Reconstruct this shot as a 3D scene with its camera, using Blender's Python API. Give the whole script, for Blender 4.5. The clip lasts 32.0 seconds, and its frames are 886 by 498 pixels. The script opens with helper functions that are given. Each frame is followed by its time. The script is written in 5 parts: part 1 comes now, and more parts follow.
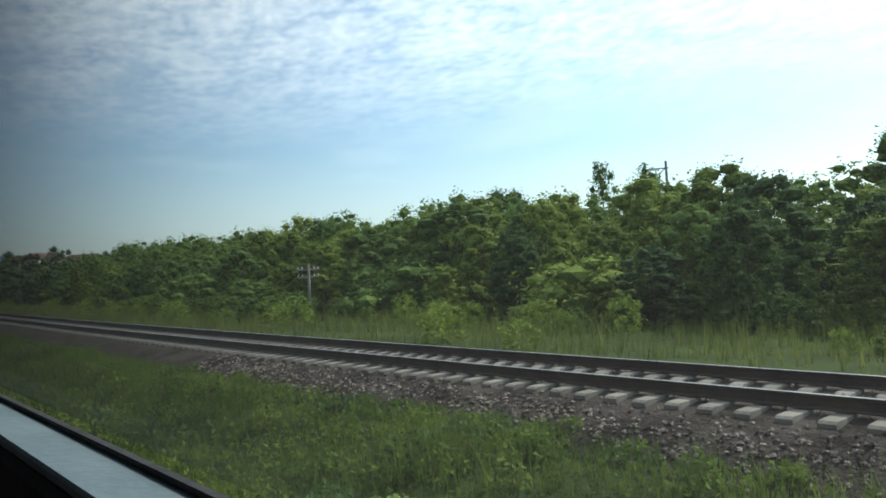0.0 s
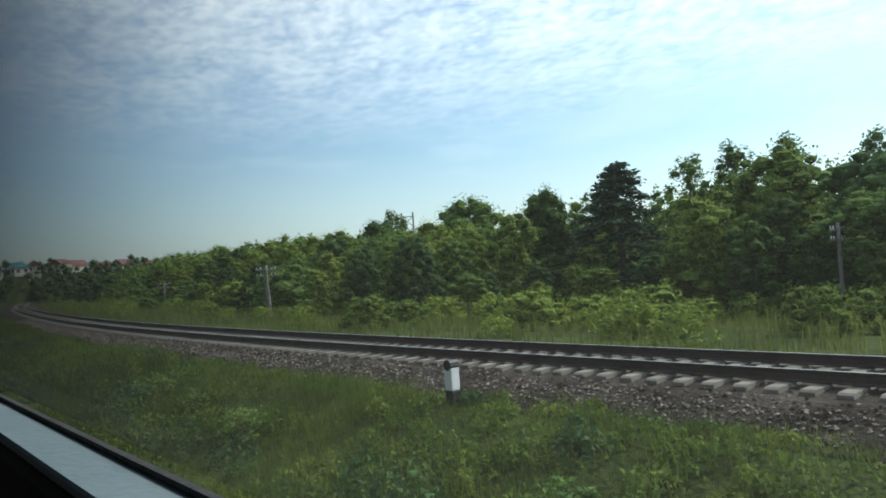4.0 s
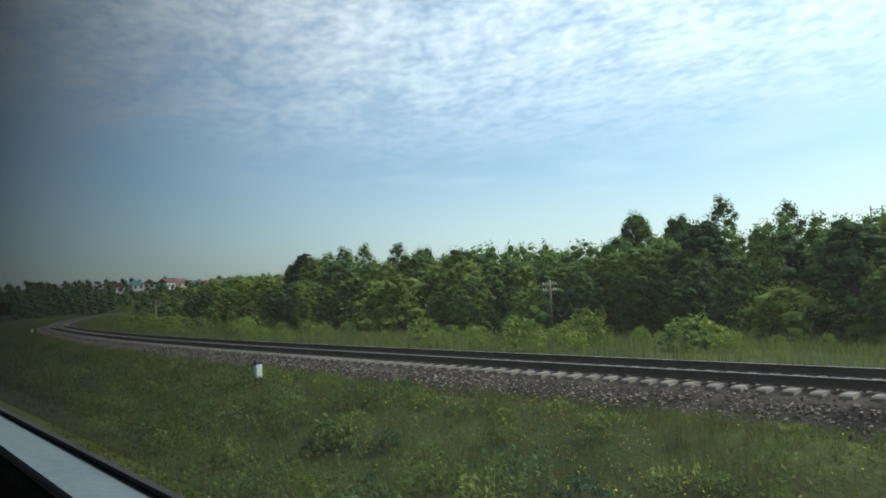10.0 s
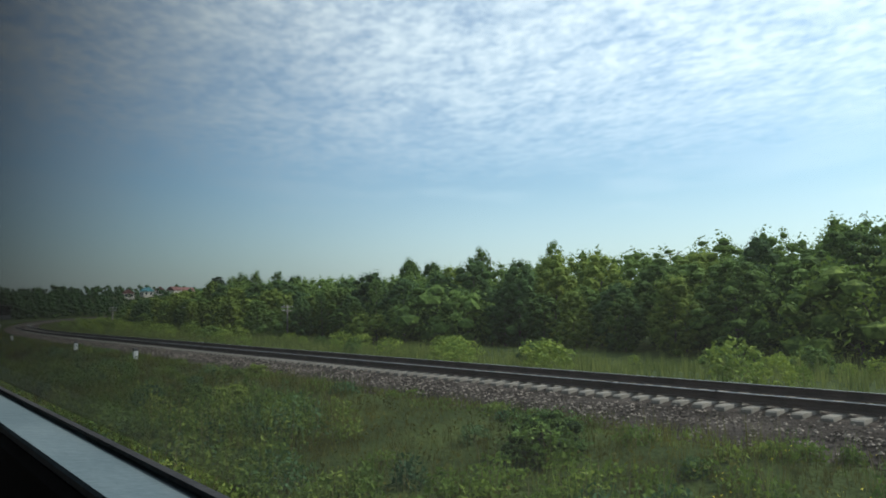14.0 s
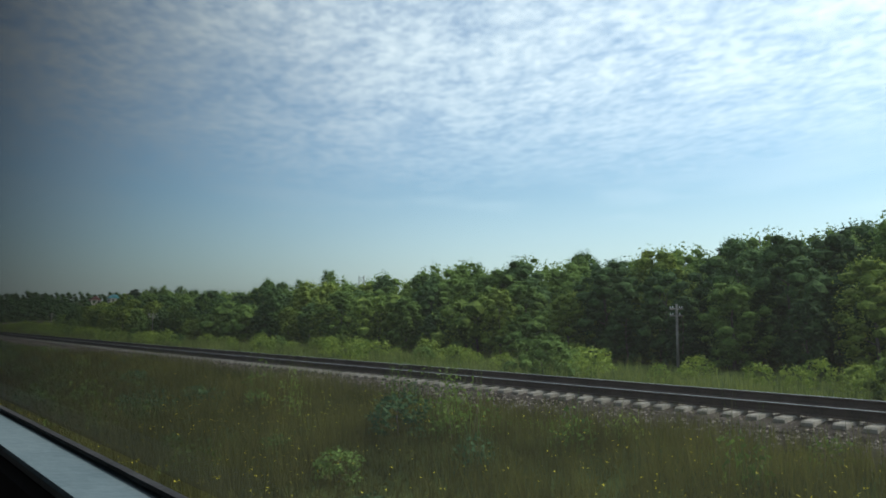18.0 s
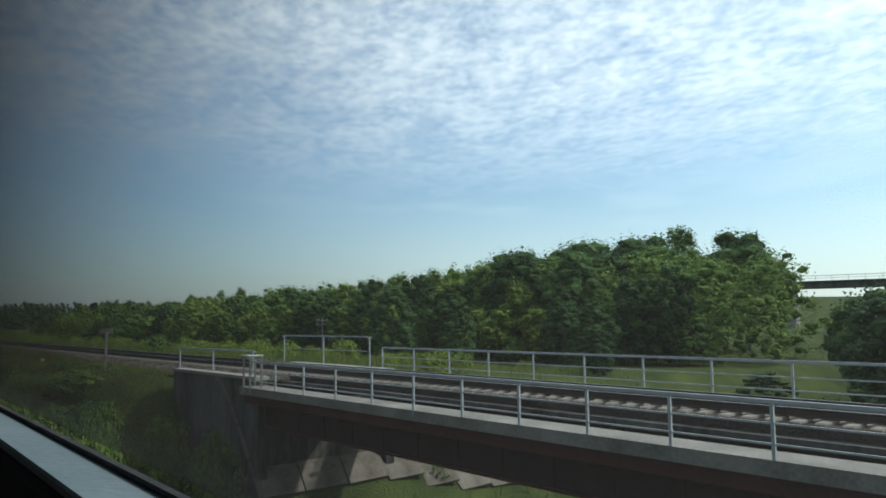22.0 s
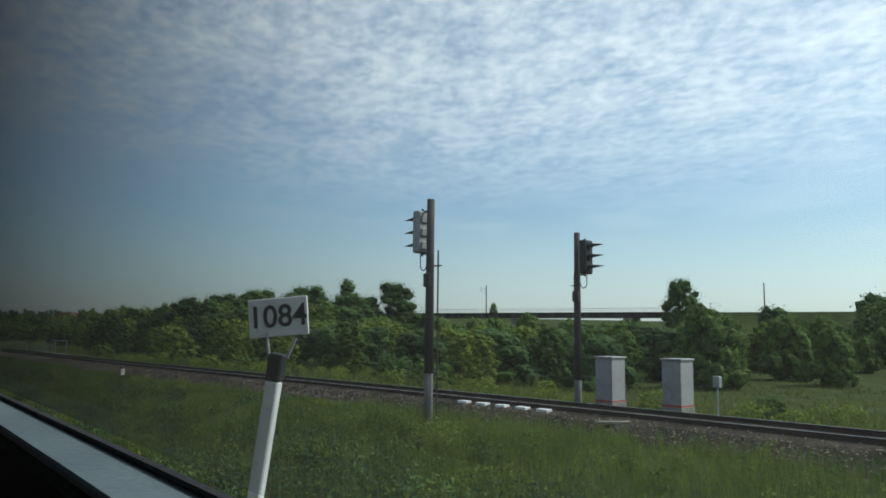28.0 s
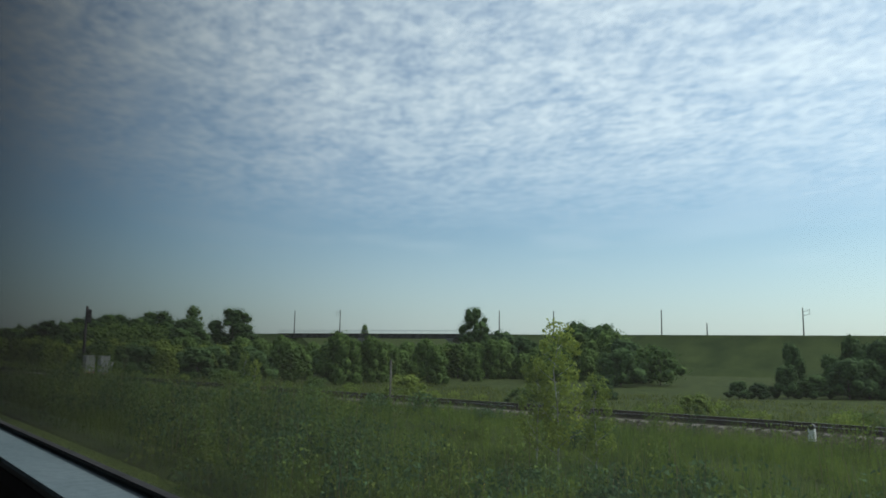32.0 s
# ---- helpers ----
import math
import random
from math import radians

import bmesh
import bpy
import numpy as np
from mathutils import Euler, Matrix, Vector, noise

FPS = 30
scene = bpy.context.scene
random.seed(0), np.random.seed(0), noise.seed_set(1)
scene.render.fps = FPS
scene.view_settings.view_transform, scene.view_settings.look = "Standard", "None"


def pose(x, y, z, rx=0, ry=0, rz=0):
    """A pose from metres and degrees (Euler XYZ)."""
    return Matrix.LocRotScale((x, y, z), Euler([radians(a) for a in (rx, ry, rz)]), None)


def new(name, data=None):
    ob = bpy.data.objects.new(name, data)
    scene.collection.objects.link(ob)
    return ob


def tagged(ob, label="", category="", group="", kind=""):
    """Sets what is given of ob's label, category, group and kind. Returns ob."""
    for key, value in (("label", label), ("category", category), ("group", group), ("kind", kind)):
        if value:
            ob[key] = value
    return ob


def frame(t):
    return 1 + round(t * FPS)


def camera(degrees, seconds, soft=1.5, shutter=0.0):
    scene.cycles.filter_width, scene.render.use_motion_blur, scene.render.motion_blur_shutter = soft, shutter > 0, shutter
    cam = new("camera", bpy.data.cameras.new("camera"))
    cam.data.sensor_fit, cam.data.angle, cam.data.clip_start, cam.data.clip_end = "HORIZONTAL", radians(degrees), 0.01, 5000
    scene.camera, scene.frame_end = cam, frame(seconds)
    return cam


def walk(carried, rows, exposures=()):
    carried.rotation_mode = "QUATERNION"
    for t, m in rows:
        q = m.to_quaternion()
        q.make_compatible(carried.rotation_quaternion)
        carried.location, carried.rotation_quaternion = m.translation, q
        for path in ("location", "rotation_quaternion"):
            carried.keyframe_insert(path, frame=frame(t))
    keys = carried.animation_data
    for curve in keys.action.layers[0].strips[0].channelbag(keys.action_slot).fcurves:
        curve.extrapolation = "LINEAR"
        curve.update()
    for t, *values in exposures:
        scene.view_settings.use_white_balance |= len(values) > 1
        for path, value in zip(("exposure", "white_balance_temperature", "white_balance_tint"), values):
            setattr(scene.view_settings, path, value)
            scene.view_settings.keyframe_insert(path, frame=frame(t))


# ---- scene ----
cam = camera(61.00, 32.0, soft=1.7)
# seconds, place, then heading, tilt and lean of the camera
PATH = [
    (0.0, 0.00, 0.00, 2.01, 51.53, 1.20, 3.34), (0.5, 6.99, 0.24, 2.03, 52.52, 1.10, 3.26), (1.0, 14.20, 0.62, 2.06, 53.35, 1.03, 3.16),
    (1.5, 21.42, 1.10, 2.09, 54.26, 1.01, 3.05), (2.0, 28.74, 1.72, 2.10, 55.09, 1.00, 3.01), (2.5, 36.04, 2.44, 2.08, 55.98, 1.00, 3.09),
    (3.0, 43.25, 3.26, 2.05, 56.88, 1.05, 3.31), (3.5, 50.32, 4.18, 2.06, 57.87, 1.18, 3.66), (4.0, 57.18, 5.17, 2.08, 58.96, 1.25, 4.06),
    (4.5, 63.90, 6.26, 2.11, 60.08, 1.31, 4.43), (5.0, 70.53, 7.47, 2.16, 61.17, 1.38, 4.73), (5.5, 77.12, 8.78, 2.20, 62.16, 1.52, 4.88),
    (6.0, 83.73, 10.22, 2.24, 63.00, 1.76, 4.81), (6.5, 90.16, 11.69, 2.27, 63.85, 2.00, 4.72), (7.0, 96.69, 13.26, 2.28, 64.51, 2.31, 4.56),
    (7.5, 103.11, 14.86, 2.25, 65.19, 2.61, 4.36), (8.0, 109.67, 16.56, 2.20, 65.69, 2.91, 4.13), (8.5, 116.20, 18.29, 2.14, 66.45, 3.11, 3.87),
    (9.0, 122.79, 20.13, 2.09, 67.26, 3.15, 3.59), (9.5, 129.19, 22.01, 2.10, 68.11, 3.11, 3.29), (10.0, 135.75, 24.10, 2.11, 68.95, 3.11, 3.04),
    (10.5, 142.11, 26.19, 2.15, 69.68, 3.07, 2.87), (11.0, 148.47, 28.35, 2.17, 70.15, 3.03, 2.69), (11.5, 154.77, 30.53, 2.16, 70.56, 3.08, 2.51),
    (12.0, 161.17, 32.81, 2.13, 70.88, 3.19, 2.22), (12.5, 167.36, 35.03, 2.13, 71.12, 3.39, 1.89), (13.0, 173.67, 37.34, 2.14, 71.37, 3.62, 1.56),
    (13.5, 179.91, 39.63, 2.10, 71.60, 3.87, 1.34), (14.0, 186.11, 41.92, 2.04, 71.62, 4.21, 1.21), (14.5, 192.18, 44.18, 1.98, 71.66, 4.42, 1.16),
    (15.0, 198.18, 46.44, 1.94, 71.60, 4.61, 1.12), (15.5, 204.15, 48.69, 1.92, 71.47, 4.76, 1.06), (16.0, 210.09, 50.93, 1.90, 71.31, 4.88, 0.98),
    (16.5, 216.06, 53.17, 1.89, 71.15, 4.95, 0.85), (17.0, 222.05, 55.41, 1.89, 71.06, 4.98, 0.64), (17.5, 227.99, 57.62, 1.89, 71.12, 4.99, 0.50),
    (18.0, 234.03, 59.86, 1.89, 71.10, 4.89, 0.50), (18.5, 240.03, 62.06, 1.91, 71.24, 4.94, 0.40), (19.0, 246.22, 64.30, 1.93, 71.26, 5.00, 0.28),
    (19.5, 252.24, 66.44, 1.96, 71.40, 5.08, 0.15), (20.0, 258.49, 68.70, 1.99, 71.45, 5.08, 0.07), (20.5, 264.97, 71.02, 2.02, 71.63, 5.02, 0.13),
    (21.0, 271.77, 73.46, 2.04, 71.76, 4.99, 0.41), (21.5, 278.62, 75.92, 2.06, 71.90, 5.09, 0.70), (22.0, 285.47, 78.40, 2.08, 71.81, 5.29, 0.89),
    (22.5, 292.34, 80.88, 2.08, 71.77, 5.46, 1.00), (23.0, 299.36, 83.40, 2.08, 71.69, 5.57, 0.88), (23.5, 306.07, 85.78, 2.07, 71.63, 5.61, 0.72),
    (24.0, 312.87, 88.22, 2.08, 71.49, 5.55, 0.57), (24.5, 319.67, 90.66, 2.12, 71.35, 5.56, 0.46), (25.0, 326.66, 93.17, 2.17, 71.15, 5.51, 0.20),
    (25.5, 333.70, 95.67, 2.23, 71.00, 5.50, -0.13), (26.0, 340.81, 98.18, 2.30, 70.87, 5.58, -0.41), (26.5, 347.99, 100.68, 2.39, 70.73, 5.71, -0.64),
    (27.0, 355.22, 103.18, 2.47, 70.58, 5.91, -0.77), (27.5, 362.52, 105.64, 2.50, 70.40, 6.14, -0.78), (28.0, 369.88, 108.08, 2.50, 70.18, 6.41, -0.63),
    (28.5, 376.85, 110.29, 2.48, 70.04, 6.71, -0.43), (29.0, 384.15, 112.62, 2.47, 69.59, 7.01, -0.32), (29.5, 391.23, 114.81, 2.47, 69.20, 7.28, -0.27),
    (30.0, 398.38, 117.01, 2.50, 68.53, 7.53, -0.36), (30.5, 405.39, 119.09, 2.48, 67.99, 7.69, -0.61), (31.0, 412.41, 121.14, 2.46, 67.32, 7.80, -0.82),
    (31.5, 419.38, 123.07, 2.44, 66.77, 7.89, -0.95), (32.0, 426.37, 124.96, 2.45, 66.02, 7.90, -0.92),
]
EXPO = 0.5
SKY, SUN, CLOUD = 0.125, 4.0, (4.6, 5.0, 2.4)
walk(cam, [(t, pose(x, y, z, 90 + tilt, lean, head)) for t, x, y, z, head, tilt, lean in PATH], [(0.0, EXPO + 0.1), (5.0, EXPO + 0.04), (9.0, EXPO - 0.03), (14.0, EXPO - 0.13), (20.0, EXPO - 0.16), (23.0, EXPO - 0.09), (25.5, EXPO - 0.24), (32.0, EXPO - 0.55)])

# ---- daylight: high thin cloud, sun beyond the line ----
SUN_AZ, SUN_EL = 84.0, 43.0
world = bpy.data.worlds.new("sky")
scene.world = world
world.use_nodes = True


def build_sky():
    nt = world.node_tree
    n, l = nt.nodes, nt.links
    n.clear()
    out = n.new("ShaderNodeOutputWorld")
    bg = n.new("ShaderNodeBackground")
    sky = n.new("ShaderNodeTexSky")
    sky.sky_type = 'NISHITA'
    sky.sun_disc = False
    sky.sun_elevation = radians(SUN_EL)
    sky.sun_rotation = radians(90 - SUN_AZ)
    sky.air_density, sky.dust_density, sky.ozone_density = 1.0, 1.8, 0.3
    tc = n.new("ShaderNodeTexCoord")
    sep = n.new("ShaderNodeSeparateXYZ")
    l.new(tc.outputs["Generated"], sep.inputs[0])

    def math_node(op, a, b=None, clamp=False):
        m = n.new("ShaderNodeMath")
        m.operation, m.use_clamp = op, clamp
        for k, v in enumerate((a, b)):
            if v is None:
                continue
            if isinstance(v, (int, float)):
                m.inputs[k].default_value = v
            else:
                l.new(v, m.inputs[k])
        return m.outputs[0]

    z = math_node('ADD', math_node('MAXIMUM', sep.outputs[2], 0.0), 0.06)
    px = math_node('DIVIDE', sep.outputs[0], z)
    py = math_node('DIVIDE', sep.outputs[1], z)
    comb = n.new("ShaderNodeCombineXYZ")
    l.new(px, comb.inputs[0]), l.new(py, comb.inputs[1])
    # streaked cloud fields, then the small ripples inside them
    rot = n.new("ShaderNodeMapping")
    rot.inputs["Rotation"].default_value = (0, 0, radians(28))
    rot.inputs["Scale"].default_value = (0.8, 1.0, 1.0)
    l.new(comb.outputs[0], rot.inputs[0])

    def noise_node(scale, detail, rough, dist, vec):
        t = n.new("ShaderNodeTexNoise")
        t.inputs["Scale"].default_value, t.inputs["Detail"].default_value = scale, detail
        t.inputs["Roughness"].default_value, t.inputs["Distortion"].default_value = rough, dist
        l.new(vec, t.inputs["Vector"])
        return t.outputs["Fac"]

    def ramp(fac, lo, hi):
        r = n.new("ShaderNodeMapRange")
        r.interpolation_type = 'SMOOTHSTEP'
        r.inputs["From Min"].default_value, r.inputs["From Max"].default_value = lo, hi
        l.new(fac, r.inputs["Value"])
        return r.outputs[0]

    fields = ramp(noise_node(0.62, 3, 0.5, 0.4, rot.outputs[0]), 0.10, 0.44)
    small = ramp(noise_node(17.0, 6, 0.66, 0.0, rot.outputs[0]), 0.30, 0.70)
    flocks = ramp(noise_node(4.5, 4, 0.6, 0.2, rot.outputs[0]), 0.30, 0.68)
    ripples = math_node('ADD', math_node('MULTIPLY', small, 0.55), math_node('MULTIPLY', flocks, 0.45))
    height = ramp(sep.outputs[2], 0.09, 0.33)
    cover = math_node('MULTIPLY', math_node('MULTIPLY', fields, height), math_node('ADD', math_node('MULTIPLY', ripples, 0.64), 0.20), clamp=True)
    veil = math_node('MULTIPLY', ramp(noise_node(0.9, 4, 0.55, 0.3, rot.outputs[0]), 0.25, 0.70), 0.24)
    haze = n.new("ShaderNodeMapRange")
    haze.inputs["From Min"].default_value, haze.inputs["From Max"].default_value = 0.0, 0.2
    haze.inputs["To Min"].default_value, haze.inputs["To Max"].default_value = 0.45, 0.0
    l.new(sep.outputs[2], haze.inputs["Value"])
    total = math_node('MAXIMUM', math_node('MAXIMUM', cover, veil), haze.outputs[0], clamp=True)
    # clouds are brighter towards the sun
    dot = n.new("ShaderNodeVectorMath")
    dot.operation = 'DOT_PRODUCT'
    dot.inputs[1].default_value = (math.cos(radians(SUN_AZ)) * 0.85, math.sin(radians(SUN_AZ)) * 0.85, 0.5)
    l.new(tc.outputs["Generated"], dot.inputs[0])
    near_sun = ramp(dot.outputs["Value"], -0.10, 0.34)
    towards = ramp(dot.outputs["Value"], 0.30, 1.0)
    glow = math_node('ADD', math_node('ADD', math_node('MULTIPLY', near_sun, CLOUD[1]), CLOUD[0]), math_node('MULTIPLY', towards, CLOUD[2]))
    white = n.new("ShaderNodeVectorMath")
    white.operation = 'SCALE'
    white.inputs[0].default_value = (0.92, 0.99, 1.0)
    l.new(glow, white.inputs["Scale"])
    mix = n.new("ShaderNodeMix")
    mix.data_type = 'RGBA'
    l.new(total, mix.inputs["Factor"])
    clear = n.new("ShaderNodeVectorMath")
    clear.operation = 'MULTIPLY'
    clear.inputs[1].default_value = (0.82, 1.05, 1.13)
    l.new(sky.outputs[0], clear.inputs[0])
    l.new(clear.outputs[0], mix.inputs["A"])
    l.new(white.outputs[0], mix.inputs["B"])
    l.new(mix.outputs["Result"], bg.inputs["Color"])
    bg.inputs["Strength"].default_value = SKY
    l.new(bg.outputs[0], out.inputs[0])


build_sky()
sun = new("sun", bpy.data.lights.new("sun", 'SUN'))
sun.data.energy, sun.data.angle, sun.data.color = SUN, radians(2.0), (1.0, 0.95, 0.86)
sun_way = Vector((math.cos(radians(SUN_AZ)) * math.cos(radians(SUN_EL)), math.sin(radians(SUN_AZ)) * math.cos(radians(SUN_EL)), math.sin(radians(SUN_EL))))
sun.matrix_world = Matrix.Translation((150, 60, 60)) @ sun_way.to_track_quat('Z', 'Y').to_matrix().to_4x4()


# ---- materials ----
def material(name, low, high, scale=4.0, rough=0.85, metal=0.0, bump=0.2, fine=30.0, spread=0.0, leaf=0.0, spec=0.3, island=0.0, deep=0.02, streak=1.0):
    """Two colours mixed by coarse and fine noise; spread varies it from object to object, island from piece to piece."""
    m = bpy.data.materials.new(name)
    m.use_nodes = True
    n, l = m.node_tree.nodes, m.node_tree.links
    b = n["Principled BSDF"]
    tc = n.new("ShaderNodeTexCoord")
    co = tc.outputs["Object"]
    if streak != 1.0:
        mp = n.new("ShaderNodeMapping")
        mp.inputs["Scale"].default_value = (1, 1, streak)
        l.new(co, mp.inputs[0])
        co = mp.outputs[0]
    a = n.new("ShaderNodeTexNoise")
    a.inputs["Scale"].default_value, a.inputs["Detail"].default_value = scale, 4
    c = n.new("ShaderNodeTexNoise")
    c.inputs["Scale"].default_value, c.inputs["Detail"].default_value = fine, 5
    l.new(co, a.inputs["Vector"]), l.new(co, c.inputs["Vector"])
    add = n.new("ShaderNodeMath")
    add.operation = 'MULTIPLY_ADD'
    add.inputs[1].default_value = 0.6
    l.new(a.outputs["Fac"], add.inputs[0])
    half = n.new("ShaderNodeMath")
    half.operation = 'MULTIPLY'
    half.inputs[1].default_value = 0.4
    l.new(c.outputs["Fac"], half.inputs[0])
    l.new(half.outputs[0], add.inputs[2])
    fac = add.outputs[0]
    rng = n.new("ShaderNodeMapRange")
    rng.inputs["From Min"].default_value, rng.inputs["From Max"].default_value = 0.34, 0.66
    l.new(fac, rng.inputs["Value"])
    fac = rng.outputs[0]
    if spread:
        info = n.new("ShaderNodeObjectInfo")
        s = n.new("ShaderNodeMath")
        s.operation = 'MULTIPLY_ADD'
        s.inputs[1].default_value = spread
        l.new(info.outputs["Random"], s.inputs[0]), l.new(fac, s.inputs[2])
        o = n.new("ShaderNodeMath")
        o.operation, o.use_clamp = 'SUBTRACT', True
        o.inputs[1].default_value = spread / 2
        l.new(s.outputs[0], o.inputs[0])
        fac = o.outputs[0]
    if island:
        info = n.new("ShaderNodeNewGeometry")
        s = n.new("ShaderNodeMath")
        s.operation = 'MULTIPLY_ADD'
        s.inputs[1].default_value = island
        l.new(info.outputs["Random Per Island"], s.inputs[0]), l.new(fac, s.inputs[2])
        o = n.new("ShaderNodeMath")
        o.operation, o.use_clamp = 'SUBTRACT', True
        o.inputs[1].default_value = island / 2
        l.new(s.outputs[0], o.inputs[0])
        fac = o.outputs[0]
    mix = n.new("ShaderNodeMix")
    mix.data_type = 'RGBA'
    mix.inputs["A"].default_value, mix.inputs["B"].default_value = (*low, 1), (*high, 1)
    l.new(fac, mix.inputs["Factor"])
    l.new(mix.outputs["Result"], b.inputs["Base Color"])
    b.inputs["Roughness"].default_value, b.inputs["Metallic"].default_value = rough, metal
    b.inputs["Specular IOR Level"].default_value = spec
    if bump:
        bp = n.new("ShaderNodeBump")
        bp.inputs["Strength"].default_value, bp.inputs["Distance"].default_value = bump, deep
        l.new(c.outputs["Fac"], bp.inputs["Height"])
        l.new(bp.outputs[0], b.inputs["Normal"])
    if leaf:
        tr = n.new("ShaderNodeBsdfTranslucent")
        l.new(mix.outputs["Result"], tr.inputs["Color"])
        ms = n.new("ShaderNodeMixShader")
        ms.inputs[0].default_value = leaf
        l.new(b.outputs[0], ms.inputs[1]), l.new(tr.outputs[0], ms.inputs[2])
        l.new(ms.outputs[0], n["Material Output"].inputs[0])
    return m


LEAF = material("leaf_green", (0.060, 0.120, 0.032), (0.165, 0.240, 0.055), 0.5, 0.8, bump=0, fine=3, spread=1.0, leaf=0.22, island=0.6, spec=0.12)
LEAF_DARK = material("leaf_dark", (0.034, 0.074, 0.034), (0.090, 0.155, 0.056), 0.5, 0.8, bump=0, fine=3, spread=0.8, leaf=0.22, island=0.6, spec=0.12)
LEAF_LIGHT = material("leaf_yellow_green", (0.110, 0.170, 0.032), (0.270, 0.325, 0.055), 0.6, 0.8, bump=0, fine=3, spread=0.8, leaf=0.28, island=0.6, spec=0.12)
# crown cores: darker leaf greens, shaded and lit leaves put into the noise
CORE_SHADE = {}
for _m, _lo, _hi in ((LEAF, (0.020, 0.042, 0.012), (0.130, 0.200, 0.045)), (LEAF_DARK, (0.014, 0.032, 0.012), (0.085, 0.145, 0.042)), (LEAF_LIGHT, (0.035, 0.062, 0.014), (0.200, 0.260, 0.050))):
    CORE_SHADE[_m.name] = material("shaded_core_" + _m.name, _lo, _hi, 2.6, 0.9, bump=1.0, fine=9, spread=0.5, leaf=0.12, spec=0.08, deep=0.16)
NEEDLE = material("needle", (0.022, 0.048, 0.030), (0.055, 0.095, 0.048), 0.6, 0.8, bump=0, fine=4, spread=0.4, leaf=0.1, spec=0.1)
CORE_SHADE[NEEDLE.name] = material("shaded_core_needle", (0.008, 0.020, 0.013), (0.045, 0.080, 0.042), 2.6, 0.9, bump=1.0, fine=9, leaf=0.05, spec=0.08, deep=0.16)
BARK = material("bark", (0.05, 0.04, 0.03), (0.14, 0.12, 0.10), 3.0, 0.9, bump=0.6, fine=25)
BIRCH = material("birch_bark", (0.10, 0.09, 0.08), (0.5, 0.5, 0.47), 4.0, 0.8, bump=0.3, fine=12)
GRASS = material("grass_blade", (0.037, 0.056, 0.013), (0.124, 0.148, 0.031), 0.30, 0.8, bump=0, fine=1.6, leaf=0.4, island=0.5, spec=0.08)
GRASS_FRESH = material("fresh_green_grass", (0.048, 0.088, 0.018), (0.160, 0.215, 0.040), 0.30, 0.8, bump=0, fine=1.6, leaf=0.42, island=0.5, spec=0.08)
GRASS_DRY = material("brown_green_grass", (0.042, 0.047, 0.013), (0.128, 0.122, 0.030), 0.30, 0.8, bump=0, fine=1.6, leaf=0.38, island=0.5, spec=0.08)
GRASS_FAR = material("tall_grass", (0.060, 0.090, 0.024), (0.190, 0.210, 0.058), 0.20, 0.8, bump=0, fine=0.9, leaf=0.4, island=0.6, spec=0.08)
WEED = material("weed_leaf", (0.044, 0.084, 0.018), (0.150, 0.212, 0.042), 0.5, 0.75, bump=0, fine=2.5, leaf=0.38, island=0.7, spec=0.12)
WEED_PALE = material("pale_weed_leaf", (0.090, 0.130, 0.026), (0.225, 0.275, 0.060), 0.5, 0.8, bump=0, fine=2.5, leaf=0.38, island=0.7, spec=0.1)
STALK = material("dry_stalk", (0.085, 0.070, 0.040), (0.210, 0.175, 0.100), 0.8, 0.9, bump=0, fine=3, leaf=0.2, island=0.6, spec=0.05)
FLOWER = material("yellow_flower", (0.45, 0.38, 0.02), (0.75, 0.62, 0.04), 5.0, 0.7, bump=0, fine=9, leaf=0.3, island=0.4)
SOIL = material("meadow_soil", (0.018, 0.029, 0.009), (0.060, 0.078, 0.021), 0.35, 0.95, bump=1.0, fine=9.0, spec=0.05, deep=0.08)
BANK = material("bank_grass", (0.020, 0.034, 0.012), (0.060, 0.082, 0.026), 0.10, 0.95, bump=1.0, fine=2.5, spec=0.03, deep=0.3)
STONE = material("ballast_stone", (0.028, 0.022, 0.018), (0.26, 0.215, 0.18), 3.0, 0.95, bump=0.4, fine=40, island=1.5, spec=0.05)
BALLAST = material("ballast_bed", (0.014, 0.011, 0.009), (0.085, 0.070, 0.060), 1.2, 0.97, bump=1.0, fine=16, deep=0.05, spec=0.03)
CONCRETE = material("sleeper_concrete", (0.15, 0.134, 0.112), (0.285, 0.255, 0.22), 2.0, 0.9, bump=0.3, fine=30, spread=0.4, spec=0.05)
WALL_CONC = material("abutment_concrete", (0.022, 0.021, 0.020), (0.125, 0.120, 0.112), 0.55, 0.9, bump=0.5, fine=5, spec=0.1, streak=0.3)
WALK_CONC = material("walkway_concrete", (0.11, 0.104, 0.094), (0.235, 0.222, 0.20), 0.9, 0.9, bump=0.3, fine=14, spec=0.1)
SLOPE_CONC = material("slope_concrete", (0.060, 0.052, 0.042), (0.165, 0.145, 0.120), 0.9, 0.9, bump=0.5, fine=9, spread=0.5, spec=0.05)
SLAB_CONC = material("slab_concrete", (0.16, 0.15, 0.135), (0.33, 0.31, 0.285), 0.9, 0.9, bump=0.3, fine=14, spec=0.1)
RAIL_STEEL = material("rail_rust", (0.022, 0.016, 0.013), (0.070, 0.048, 0.038), 2.0, 0.75, 0.2, 0.3, 30)
RAIL_TOP = material("rail_polished", (0.20, 0.18, 0.17), (0.40, 0.38, 0.37), 2.0, 0.42, 1.0, 0.05, 60)
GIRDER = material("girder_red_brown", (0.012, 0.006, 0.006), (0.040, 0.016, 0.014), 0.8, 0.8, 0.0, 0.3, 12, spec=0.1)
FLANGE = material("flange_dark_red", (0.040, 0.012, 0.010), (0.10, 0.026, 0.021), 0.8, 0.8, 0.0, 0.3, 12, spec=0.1)
